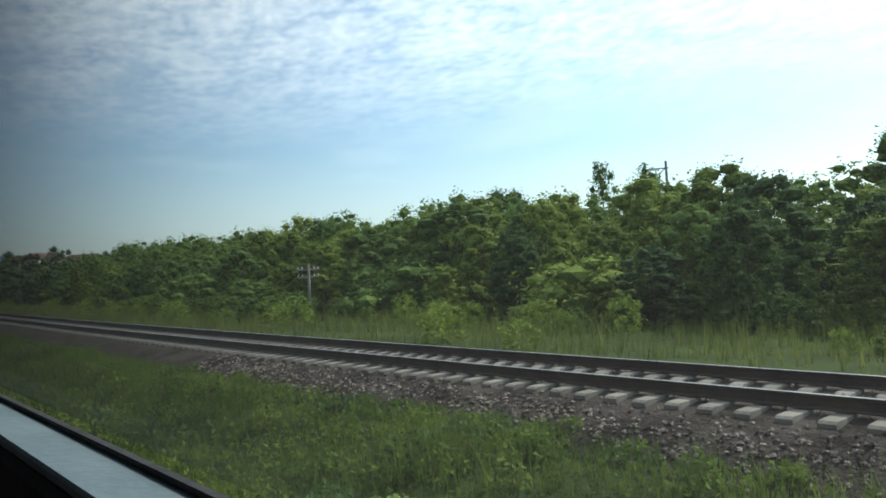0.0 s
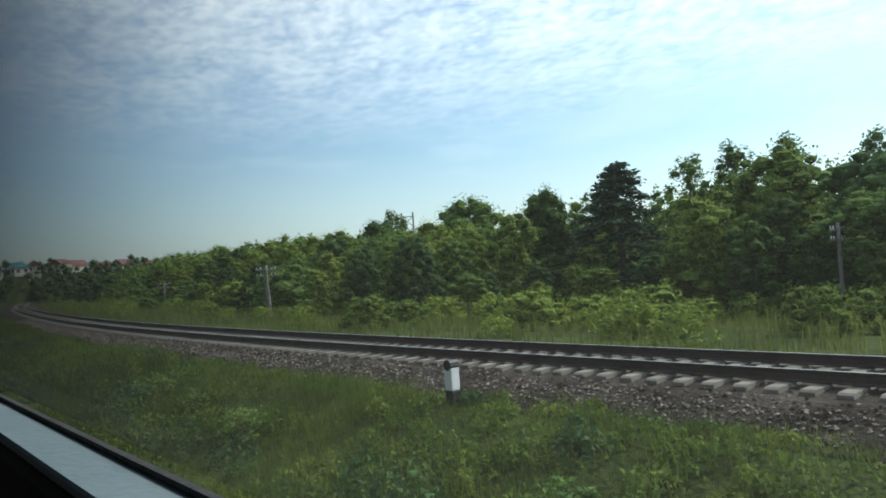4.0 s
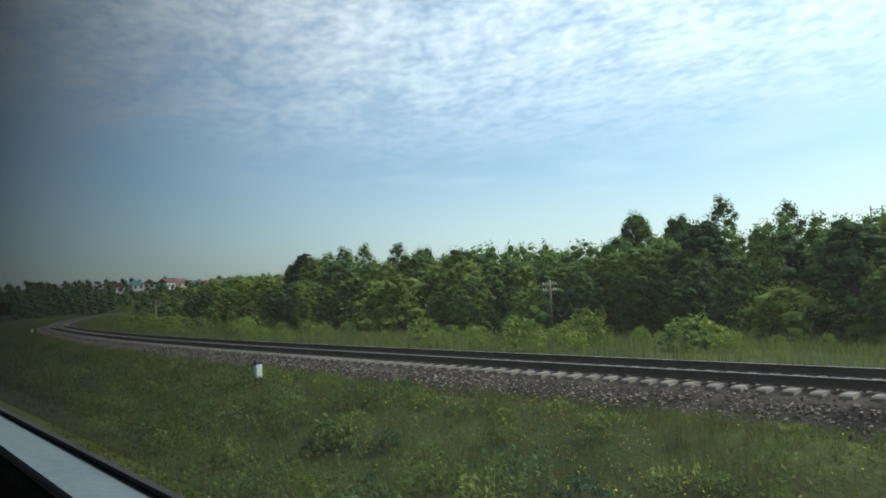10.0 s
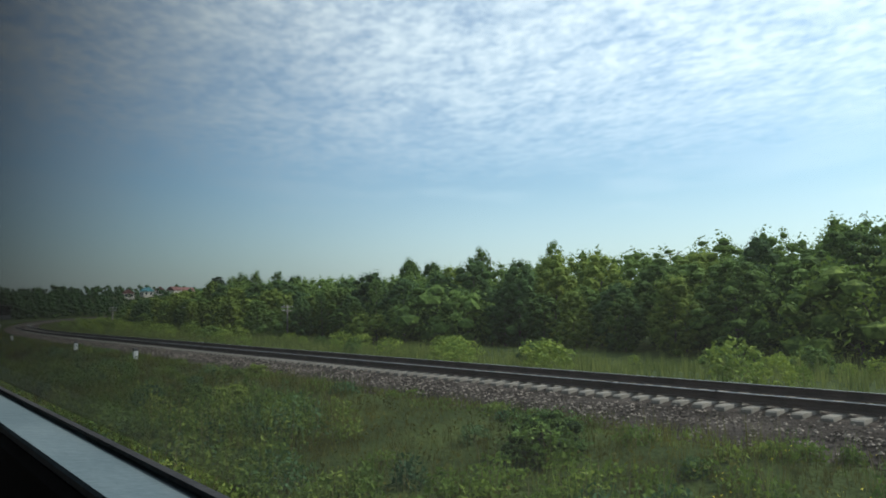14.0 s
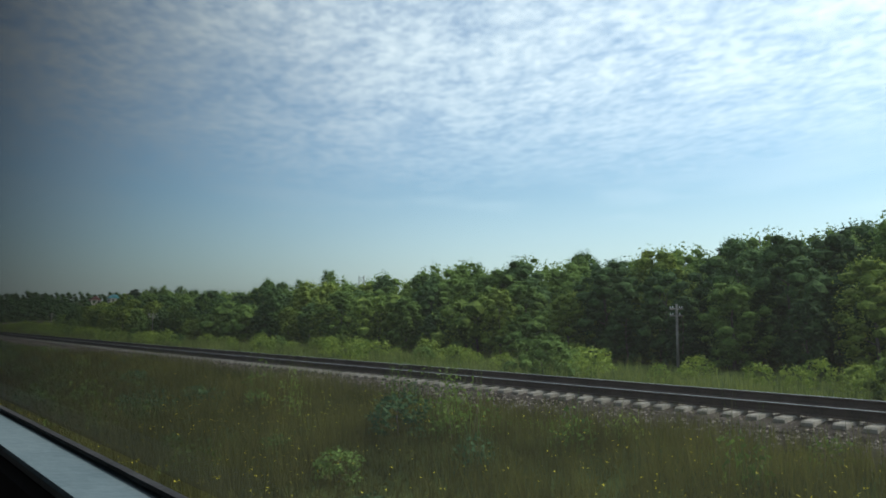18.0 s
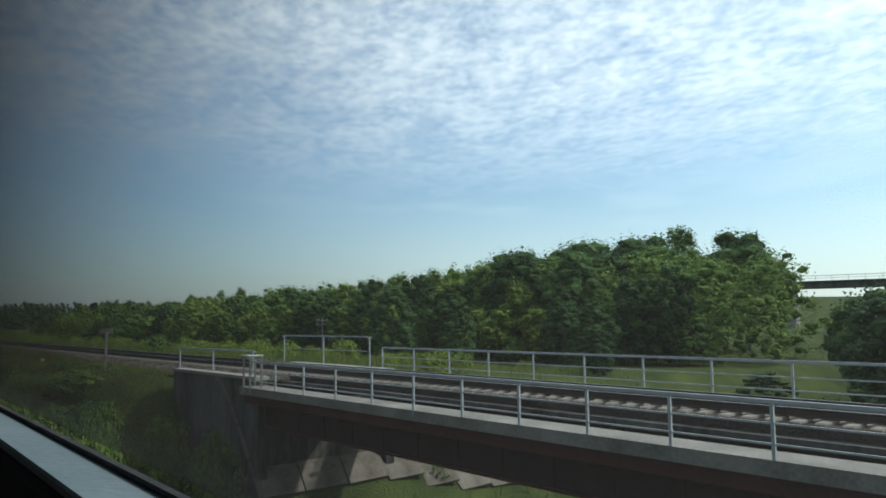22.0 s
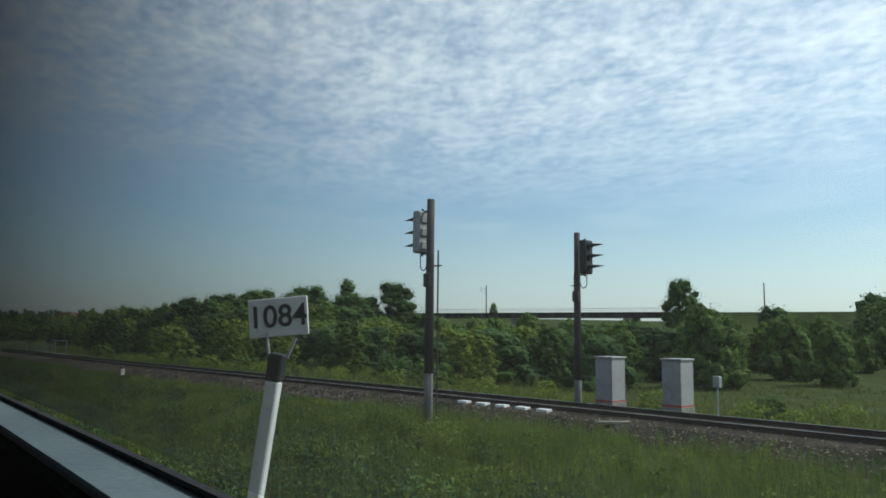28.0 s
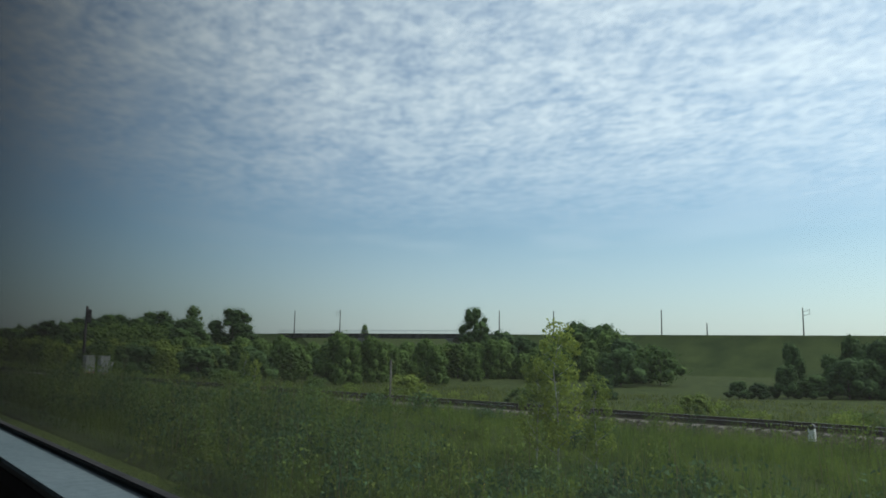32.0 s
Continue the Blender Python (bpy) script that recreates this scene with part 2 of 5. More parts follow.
GREY_PAINT = material("railing_grey_paint", (0.26, 0.275, 0.28), (0.40, 0.42, 0.43), 2.5, 0.6, 0.1, 0.15, 30)
WHITE = material("white_paint", (0.60, 0.60, 0.58), (0.82, 0.82, 0.80), 3.0, 0.6, 0.0, 0.15, 25)
BLACK = material("black_paint", (0.012, 0.012, 0.013), (0.04, 0.04, 0.042), 3.0, 0.55, 0.0, 0.15, 25)
FOOT = material("mast_foot_concrete", (0.09, 0.09, 0.088), (0.17, 0.17, 0.165), 2.0, 0.9, 0.0, 0.3, 20, spec=0.1)
SILVER = material("cabinet_silver", (0.24, 0.245, 0.245), (0.36, 0.365, 0.36), 1.5, 0.6, 0.1, 0.1, 12)
MAST = material("mast_dark_grey", (0.034, 0.031, 0.030), (0.085, 0.078, 0.073), 1.5, 0.75, 0.0, 0.3, 20, spec=0.15)
WOOD = material("weathered_wood", (0.12, 0.105, 0.09), (0.30, 0.27, 0.235), 2.0, 0.9, bump=0.5, fine=30)
RED = material("red_paint", (0.35, 0.04, 0.03), (0.55, 0.08, 0.05), 3.0, 0.6)
PLASTER = material("house_wall", (0.45, 0.40, 0.34), (0.62, 0.56, 0.48), 0.6, 0.9, spread=0.9)
ROOF_RED = material("roof_red", (0.10, 0.045, 0.04), (0.20, 0.09, 0.08), 0.8, 0.8, spread=0.6)
ROOF_TEAL = material("roof_teal", (0.06, 0.20, 0.22), (0.12, 0.34, 0.36), 0.8, 0.6, spread=0.4)
DARK_GLASS = material("house_window_glass", (0.02, 0.03, 0.04), (0.05, 0.06, 0.07), 1.0, 0.1, spec=0.6, bump=0)
LEDGE = material("ledge_blue_grey_paint", (0.070, 0.105, 0.122), (0.115, 0.158, 0.178), 3.0, 0.4, 0.0, 0.1, 40, spec=0.3)
SEAL = material("rubber_seal", (0.012, 0.012, 0.013), (0.03, 0.03, 0.032), 6.0, 0.6)
TRAIN_IN = material("carriage_lining", (0.010, 0.010, 0.011), (0.022, 0.022, 0.024), 1.0, 0.7, bump=0.05)


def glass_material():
    """Clear glass sheet, darkening at flat angles because its reflection is coloured nearly black."""
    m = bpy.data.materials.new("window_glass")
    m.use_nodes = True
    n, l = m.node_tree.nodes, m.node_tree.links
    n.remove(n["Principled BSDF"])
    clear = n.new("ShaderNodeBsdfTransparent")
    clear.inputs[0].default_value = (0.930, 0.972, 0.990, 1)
    dark_gloss = n.new("ShaderNodeBsdfGlossy")
    dark_gloss.inputs["Roughness"].default_value = 0.04
    # reflection dimmed by colour, so the pane dims slanting views
    dark_gloss.inputs["Color"].default_value = (0.06, 0.06, 0.06, 1)
    fr = n.new("ShaderNodeFresnel")
    fr.inputs["IOR"].default_value = 1.57
    one = n.new("ShaderNodeMath")
    one.operation = 'ADD'
    one.inputs[1].default_value = 1.0
    two = n.new("ShaderNodeMath")
    two.operation = 'MULTIPLY'
    two.inputs[1].default_value = 2.0
    both = n.new("ShaderNodeMath")
    both.operation = 'DIVIDE'
    mix = n.new("ShaderNodeMixShader")
    l.new(fr.outputs[0], one.inputs[0]), l.new(fr.outputs[0], two.inputs[0])
    l.new(two.outputs[0], both.inputs[0]), l.new(one.outputs[0], both.inputs[1])
    l.new(both.outputs[0], mix.inputs[0])
    l.new(clear.outputs[0], mix.inputs[1]), l.new(dark_gloss.outputs[0], mix.inputs[2])
    # a thin translucent film, added as haze to lift the dark tones
    haze_film = n.new("ShaderNodeBsdfTranslucent")
    haze_film.inputs[0].default_value = (0.8, 0.8, 0.8, 1)
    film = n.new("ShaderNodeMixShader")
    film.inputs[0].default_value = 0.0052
    l.new(mix.outputs[0], film.inputs[1]), l.new(haze_film.outputs[0], film.inputs[2])
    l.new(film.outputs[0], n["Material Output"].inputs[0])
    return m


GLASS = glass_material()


# ---- mesh helpers ----
def mesh_of(name, verts, faces, mats, slots=None, smooth=False):
    me = bpy.data.meshes.new(name)
    me.from_pydata(verts if isinstance(verts, list) else verts.tolist(), [], faces if isinstance(faces, list) else faces.tolist())
    for m in (mats if isinstance(mats, (list, tuple)) else [mats]):
        me.materials.append(m)
    if slots is not None:
        me.polygons.foreach_set("material_index", np.asarray(slots, dtype=np.int32))
    if smooth:
        me.polygons.foreach_set("use_smooth", np.ones(len(me.polygons), dtype=bool))
    me.update()
    return me


def thing(name, me, label="", category="", group="", kind="", at=None):
    ob = new(name, me)
    if at is not None:
        ob.matrix_basis = at
    return tagged(ob, label, category, group, kind)


def part(name, me, parent, label="", at=None):
    ob = new(name, me)
    ob.parent = parent
    if at is not None:
        ob.matrix_basis = at
    if label:
        ob["label"] = label
    return ob


class Shape:
    """Collects simple solids into one mesh."""

    def __init__(self):
        self.bm = bmesh.new()

    def box(self, x0, x1, y0, y1, z0, z1, bevel=0.0, turn=None):
        r = bmesh.ops.create_cube(self.bm, size=1)
        m = Matrix.Translation(((x0 + x1) / 2, (y0 + y1) / 2, (z0 + z1) / 2)) @ Matrix.Diagonal((x1 - x0, y1 - y0, z1 - z0, 1))
        bmesh.ops.transform(self.bm, matrix=(turn or Matrix()) @ m, verts=r["verts"])
        if bevel:
            es = list({e for v in r["verts"] for e in v.link_edges})
            bmesh.ops.bevel(self.bm, geom=es, offset=bevel, segments=1, affect='EDGES')
        return self

    def rod(self, a, b, r0, r1=None, sides=8):
        a, b = Vector(a), Vector(b)
        r = bmesh.ops.create_cone(self.bm, cap_ends=True, segments=sides, radius1=r0, radius2=r0 if r1 is None else r1, depth=(b - a).length)
        q = (b - a).to_track_quat('Z', 'Y').to_matrix().to_4x4()
        bmesh.ops.transform(self.bm, matrix=Matrix.Translation((a + b) / 2) @ q, verts=r["verts"])
        return self

    def done(self, name, mat, smooth=False):
        me = bpy.data.meshes.new(name)
        self.bm.to_mesh(me)
        self.bm.free()
        me.materials.append(mat)
        if smooth:
            me.polygons.foreach_set("use_smooth", np.ones(len(me.polygons), dtype=bool))
        return me


# ---- plan: the second track, as y over x ----
TX = [-420, -300, -200, -130, -70, -25, -7, 20, 36, 55, 74, 96, 112, 135, 160, 197, 211, 237, 260, 290, 306, 318, 330, 342, 356, 370, 383, 395, 409, 440, 480, 560, 700]
TY = [33, 22, 14.5, 10.8, 8.9, 9.2, 9.75, 11.5, 13.5, 16.9, 20.8, 26.5, 31.4, 39.4, 48.0, 61.3, 66.6, 76.6, 85.7, 97.25, 103.3, 108.4, 113.6, 118.7, 124.3, 130.1, 135.8, 141.7, 148.8, 163, 179, 208, 254]


def smooth_curve(xs, ys):
    """Cubic Hermite through the points."""
    xs, ys = np.array(xs, float), np.array(ys, float)
    sl = np.gradient(ys, xs)

    def at(x):
        x = np.asarray(x, float)
        k = np.clip(np.searchsorted(xs, x) - 1, 0, len(xs) - 2)
        h = xs[k + 1] - xs[k]
        u = (x - xs[k]) / h
        return ((2 * u**3 - 3 * u**2 + 1) * ys[k] + (u**3 - 2 * u**2 + u) * h * sl[k] + (3 * u**2 - 2 * u**3) * ys[k + 1] + (u**3 - u**2) * h * sl[k + 1])

    return at


_raw = smooth_curve(TX, TY)
# soften the kinks of the plan
_gx = np.arange(-420, 701, 4.0)
_gy = _raw(_gx)
for _ in range(12):
    _gy[1:-1] = (_gy[:-2] + 2 * _gy[1:-1] + _gy[2:]) / 4
track_y = smooth_curve(_gx, _gy)


def head_at(x):
    return np.arctan2(track_y(np.asarray(x, float) + 0.5) - track_y(np.asarray(x, float) - 0.5), 1.0)


def spot(x, v, z=0.0):
    """The place at v metres beside the track (to the far side), beside its point at x."""
    h = float(head_at(x))
    return Vector((x - v * math.sin(h), float(track_y(x)) + v * math.cos(h), z))


def spots(x, v, z):
    h = head_at(x)
    return np.stack([x - v * np.sin(h), track_y(x) + v * np.cos(h), z + 0 * x], -1)


_px = np.array([r[1] for r in PATH])
_py = np.array([r[2] for r in PATH])
near_x = np.concatenate([[-60], _px, [480]])
near_v = np.concatenate([[-9.5], (_py - track_y(_px)) * np.cos(head_at(_px)), [-16]])


def station(x, y):
    """The point of the track beside a place, and how far it lies from it."""
    s = x
    for _ in range(12):
        h = float(head_at(s))
        s += ((x - s) * math.cos(h) + (y - float(track_y(s))) * math.sin(h)) * math.cos(h) * 0.8
    h = float(head_at(s))
    return s, (y - float(track_y(s))) * math.cos(h) - (x - s) * math.sin(h)


def train_v(x):
    """How far the train's side is from the track, there."""
    return np.interp(x, near_x, near_v)


def step(a, b, x):
    u = np.clip((x - a) / (b - a), 0, 1)
    return u * u * (3 - 2 * u)


def wobble(x, y, s, seed=0.0):
    return (np.sin(x / s + seed) * np.cos(y / s * 1.13 + 2 * seed) + 0.5 * np.sin(x / s * 2.3 + y / s * 1.7 + seed)) / 1.5


GAP0, GAP1 = 254.8, 277.55


def ground_z(x, v):
    """Height of the ground over the plan; 0 is the top of the sleepers."""
    x, v = np.asarray(x, float), np.asarray(v, float)
    a = np.abs(v)
    tv = -train_v(x)
    z = -0.38 - 0.1 * step(3, 6, a) + 0.0 * x
    ditch = np.where(v < 0, np.exp(-((a - (tv * 0.62)) / (0.22 * tv)) ** 2) * (0.45 + 0.25 * wobble(x, v, 17, 1.0)), 0)
    z = z - ditch * step(2.8, 5, a) * (1 - 0.8 * step(347, 380, x))
    z = np.where(v < 0, z - 0.2 * step(tv - 3, tv, a), z - 0.45 * step(4, 11, v) - 1.1 * step(9, 26, v) - 0.6 * step(26, 50, v))
    z = z + 0.10 * wobble(x, v, 3.1, 0.4) * step(3, 5, a) + 0.07 * wobble(x, v, 1.5, 2.2) * step(3.4, 5, a) + 0.22 * wobble(x, v, 11, 0.9) * step(4, 10, a)
    # the valley after the bridge lies lower, the hill at the back end higher
    z = z - 0.3 * step(290, 340, x) * step(8, 30, v) + 0.3 * step(352, 384, x) * np.where(v < 0, step(3.2, 5.5, a), 0)
    z = z + 9 * step(60, 240, v) * step(60, -60, x) + 12 * step(-185, -330, x)
    # a low rise between the two lines near the end of the way
    z = z + 0.58 * step(374, 384, x) * step(405, 394, x) * np.where(v < 0, step(4.5, 8.5, a), 0)
    # the stream's cut under the bridge
    d = np.maximum(GAP0 - 1.5 - x, x - GAP1 - 0.5)
    d = np.where(v < 0, d - np.where(x > (GAP0 + GAP1) / 2, 2.6, 5.6) * step(2.6, 3.2, a) - 0.25 * np.clip(a - 4.2, 0, 20), d)
    cut = step(2.5 + 0.4 * np.clip(a - 2.8, 0, 6), -4.5, d)
    z = z - 6.2 * cut * step(150, 60, v)
    return z


# the valley past the bridge is drawn on a plan of its own, a little smaller: this carries it to its place
VALLEY = Matrix.Translation((270.21, 72.90, 0.3)) @ Matrix.Scale(1.185, 4) @ Matrix.Translation((-270.21, -72.90, 0))
LINESIDE = Matrix.Translation((270.21, 72.90, 0.0)) @ Matrix.Scale(1.185, 4) @ Matrix.Translation((-270.21, -72.90, 0))


# ---- ground ----
def build_ground():
    xs = np.unique(np.concatenate([np.arange(-3000, -420, 220), np.arange(-420, -40, 8), np.arange(-40, 248, 1.6), np.arange(248, 288, 0.8), np.arange(288, 440, 1.6), np.arange(440, 700, 10), np.arange(700, 3000, 220)]))
    vs = np.array([-2500, -900, -300, -120, -60, -30, -20, -17, -15, -13.5, -12.5, -11.5, -10.5, -9.5, -8.5, -7.5, -6.8, -6, -5.2, -4.4, -3.8, -3.2, -2.6, -1.5, 1.5, 2.6, 3.2, 4, 5, 6.5, 8, 10, 12, 15, 18, 22, 27, 33, 40, 50, 62, 76, 95, 120, 150, 190, 240, 320, 500, 900, 2500])
    X, V = np.meshgrid(xs, vs, indexing='ij')
    cx = np.clip(X, -420, 700)
    base = track_y(cx) + np.where(X > 700, (X - 700) * 0.36, 0) + np.where(X < -420, (X + 420) * -0.02, 0)
    Z = ground_z(cx, V)
    Z = np.where(np.abs(V) < 2.7, np.minimum(Z, -0.62), Z)
    h = head_at(cx)
    across = np.clip(V, -60, 60)
    pts = np.stack([X - across * np.sin(h), base + across * np.cos(h) + (V - across), Z], -1).reshape(-1, 3)
    a, b = X.shape
    i = (np.arange(a - 1)[:, None] * b + np.arange(b - 1)[None]).ravel()
    faces = np.stack([i, i + b, i + b + 1, i + 1], -1)
    thing("ground", mesh_of("ground", pts, faces, SOIL, smooth=True), "uneven green meadow ground along the railway", "ground", kind="structure")


build_ground()


# ---- the second track ----
X0, X1 = -175.0, 560.0


def swept(name, section, x0, x1, dx, mats, slots=None, closed=True, lift=None):
    """A section of (v, z) carried along the track."""
    xs = np.arange(x0, x1 + dx / 2, dx)
    k = len(section)
    rows = [spots(xs, np.full_like(xs, v), z + (0 if lift is None else lift(xs, v))) for v, z in section]
    pts = np.stack(rows, 1).reshape(-1, 3)
    faces, sl = [], []
    for i in range(len(xs) - 1):
        for j in range(k if closed else k - 1):
            a, b = i * k + j, i * k + (j + 1) % k
            faces.append((a, b, b + k, a + k))
            sl.append(0 if slots is None else slots[j])
    if closed:
        faces.append(tuple(range(k))[::-1]), sl.append(0)
        faces.append(tuple((len(xs) - 1) * k + j for j in range(k))), sl.append(0)
    return mesh_of(name, pts, faces, mats, sl)


def build_track():
    track = thing("railway_track", None, "railway track with rusty rails on pale concrete sleepers", "railway track", kind="structure")
    # R65 rail: foot, web, head
    half = [(-0.075, 0.012), (-0.075, 0.024), (-0.018, 0.045), (-0.010, 0.14), (-0.034, 0.155), (-0.036, 0.185), (-0.030, 0.192)]
    sec = half + [(-v, z) for v, z in half[::-1]]
    for side in (-0.8, 0.8):
        s = [(v + side, z) for v, z in sec]
        sl = [0] * len(s)
        sl[len(half) - 1] = 1
        part("rail", swept("rail", s, X0, X1, 2.0, [RAIL_STEEL, RAIL_TOP], sl), track, "dark rusty rail with a polished running surface")
    # sleeper: flat ends, sunk middle
    prof = [(-1.35, -0.03), (-1.30, 0.0), (-0.45, 0.0), (-0.30, -0.05), (0.30, -0.05), (0.45, 0.0), (1.30, 0.0), (1.35, -0.03)]
    vs, fs = [], []
    for y, z in prof:
        vs += [(-0.14, y, -0.21), (-0.105, y, z), (0.105, y, z), (0.14, y, -0.21)]
    n = len(prof)
    for i in range(n - 1):
        for j in range(3):
            a = i * 4 + j
            fs.append((a, a + 1, a + 5, a + 4))
    fs += [(0, 1, 2, 3), tuple(reversed([(n - 1) * 4 + j for j in range(4)]))]
    sleeper = mesh_of("sleeper", vs, fs, CONCRETE)
    sv, sf = np.array(vs), fs
    xs, x = [], X0 + 1
    while x < X1 - 1:
        xs.append(x)
        x += 0.5 * math.cos(float(head_at(x)))
    rest_v, rest_f = [], []
    rng = random.Random(3)
    single = 0
    for x in xs:
        m = Matrix.Translation(spot(x, rng.uniform(-0.02, 0.02), rng.uniform(-0.008, 0.0))) @ Matrix.Rotation(float(head_at(x)) + rng.uniform(-0.012, 0.012), 4, 'Z')
        if (-12 < x < 36 or 86 < x < 122 or 150 < x < 175 or 240 < x < 254) and single < 300:
            part("sleeper", sleeper, track, at=m)
            single += 1
        else:
            mm = np.array(m)
            b = len(rest_v) * len(sv)
            rest_v.append(sv @ mm[:3, :3].T + mm[:3, 3])
            rest_f += [tuple(b + i for i in f) for f in sf]
    far = part("sleepers_along_the_line", mesh_of("sleepers", np.concatenate(rest_v), rest_f, CONCRETE), track)
    far["kind"] = "stuff"
    # ballast bed
    bed = [(-3.1, -0.75), (-2.75, -0.46), (-2.15, -0.25), (-1.62, -0.12), (-1.2, -0.075), (-0.9, -0.045), (0.9, -0.045), (1.2, -0.075), (1.62, -0.12), (2.15, -0.25), (2.75, -0.44), (3.1, -0.75)]

    def uneven(xs, v):
        return 0.035 * wobble(xs, v * 3, 0.8, v) * (abs(v) > 1.3) + 0.10 * (0.8 < abs(v) < 1.7) * step(292, 298, xs) * step(366, 352, xs)

    for a, b in ((X0, GAP0 - 11.5), (GAP0 - 11.5, GAP0), (GAP1, GAP1 + 9), (GAP1 + 9, X1)):
        near = a in (GAP0 - 11.5, GAP1)
        sec = [(max(min(v, 2.3), -2.3), z) for v, z in bed] if near else bed
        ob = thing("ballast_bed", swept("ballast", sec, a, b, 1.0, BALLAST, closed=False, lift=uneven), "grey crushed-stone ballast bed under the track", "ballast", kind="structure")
    return track


track = build_track()


def build_stones():
    """Loose stones over the ballast's near shoulder and top."""
    rng = np.random.default_rng(5)
    base = np.array([(0, 0, 0.6), (0.9, 0.1, 0.05), (0.1, 0.8, -0.1), (-0.8, 0.2, 0.1), (-0.1, -0.9, 0)])
    tri = np.array([(0, 1, 2), (0, 2, 3), (0, 3, 4), (0, 4, 1)])
    N = 90000
    x = rng.uniform(-20, 425, N)
    v = -np.abs(rng.triangular(1.3, 2.0, 3.0, N))
    inside = rng.random(N) < 0.22
    v = np.where(inside, rng.uniform(-1.3, 1.5, N), v)
    keep = ~((x > 362) & (v < -2.1)) & ~((x > GAP0 - 9) & (x < GAP1 + 9) & ((v < -2.2) | ((x > GAP0) & (x < GAP1))))
    x, v = x[keep], v[keep]
    N = len(x)
    z = np.interp(np.abs(v), [0, 0.9, 1.62, 2.15, 2.75, 3.5], [-0.045, -0.045, -0.12, -0.25, -0.46, -0.5]) + 0.01 + 0.10 * np.interp(np.abs(v), [0.75, 0.9, 1.62, 2.15], [0, 1, 1, 0]) * step(292, 298, x) * step(366, 352, x)
    c = spots(x, v, z)
    a = rng.uniform(0, 6.28, N)
    s = rng.uniform(0.022, 0.055, N)[:, None] * rng.uniform(0.7, 1.3, (N, 3))
    p = base[None] * s[:, None] + rng.normal(0, 0.006, (N, 5, 3))
    q = np.stack([p[..., 0] * np.cos(a)[:, None] - p[..., 1] * np.sin(a)[:, None], p[..., 0] * np.sin(a)[:, None] + p[..., 1] * np.cos(a)[:, None], p[..., 2]], -1) + c[:, None]
    f = (np.arange(N)[:, None, None] * 5 + tri[None]).reshape(-1, 3)
    ob = part("loose_stones", mesh_of("stones", q.reshape(-1, 3), f, STONE), track)
    ob["kind"] = "stuff"


build_stones()


# ---- trees ----
def leaf_cards(rng, centres, normals, size, up=0.25):
    """Pointed leaves or sprays of leaves, facing roughly outwards."""
    n = len(centres)
    nrm = normals * 0.55 + rng.normal(0, 0.75, (n, 3)) + np.array([0, 0, up])
    nrm /= np.linalg.norm(nrm, axis=1, keepdims=True)
    t = np.cross(nrm, rng.normal(0, 1, (n, 3)))
    t /= np.linalg.norm(t, axis=1, keepdims=True) + 1e-9
    b = np.cross(nrm, t)
    s = size * rng.uniform(0.6, 1.35, (n, 1))
    v = np.stack([centres - t * s * 0.6 - b * s * 0.5, centres - t * s * 0.5 + b * s * 0.5, centres + t * s], 1)
    return v.reshape(-1, 3), (np.arange(n)[:, None] * 3 + np.arange(3)[None])


ICO = None


def lump(rng, c, r):
    """A small uneven core that keeps the crown from being see-through."""
    global ICO
    if ICO is None:
        bm = bmesh.new()
        bmesh.ops.create_icosphere(bm, subdivisions=1, radius=1)
        bm.verts.ensure_lookup_table()
        ICO = (np.array([v.co[:] for v in bm.verts]), np.array([[v.index for v in f.verts] for f in bm.faces]))
        bm.free()
    return ICO[0] * r * rng.uniform(0.72, 1.18, (12, 1)) * np.array([1, 1, 0.85]) + c, ICO[1]


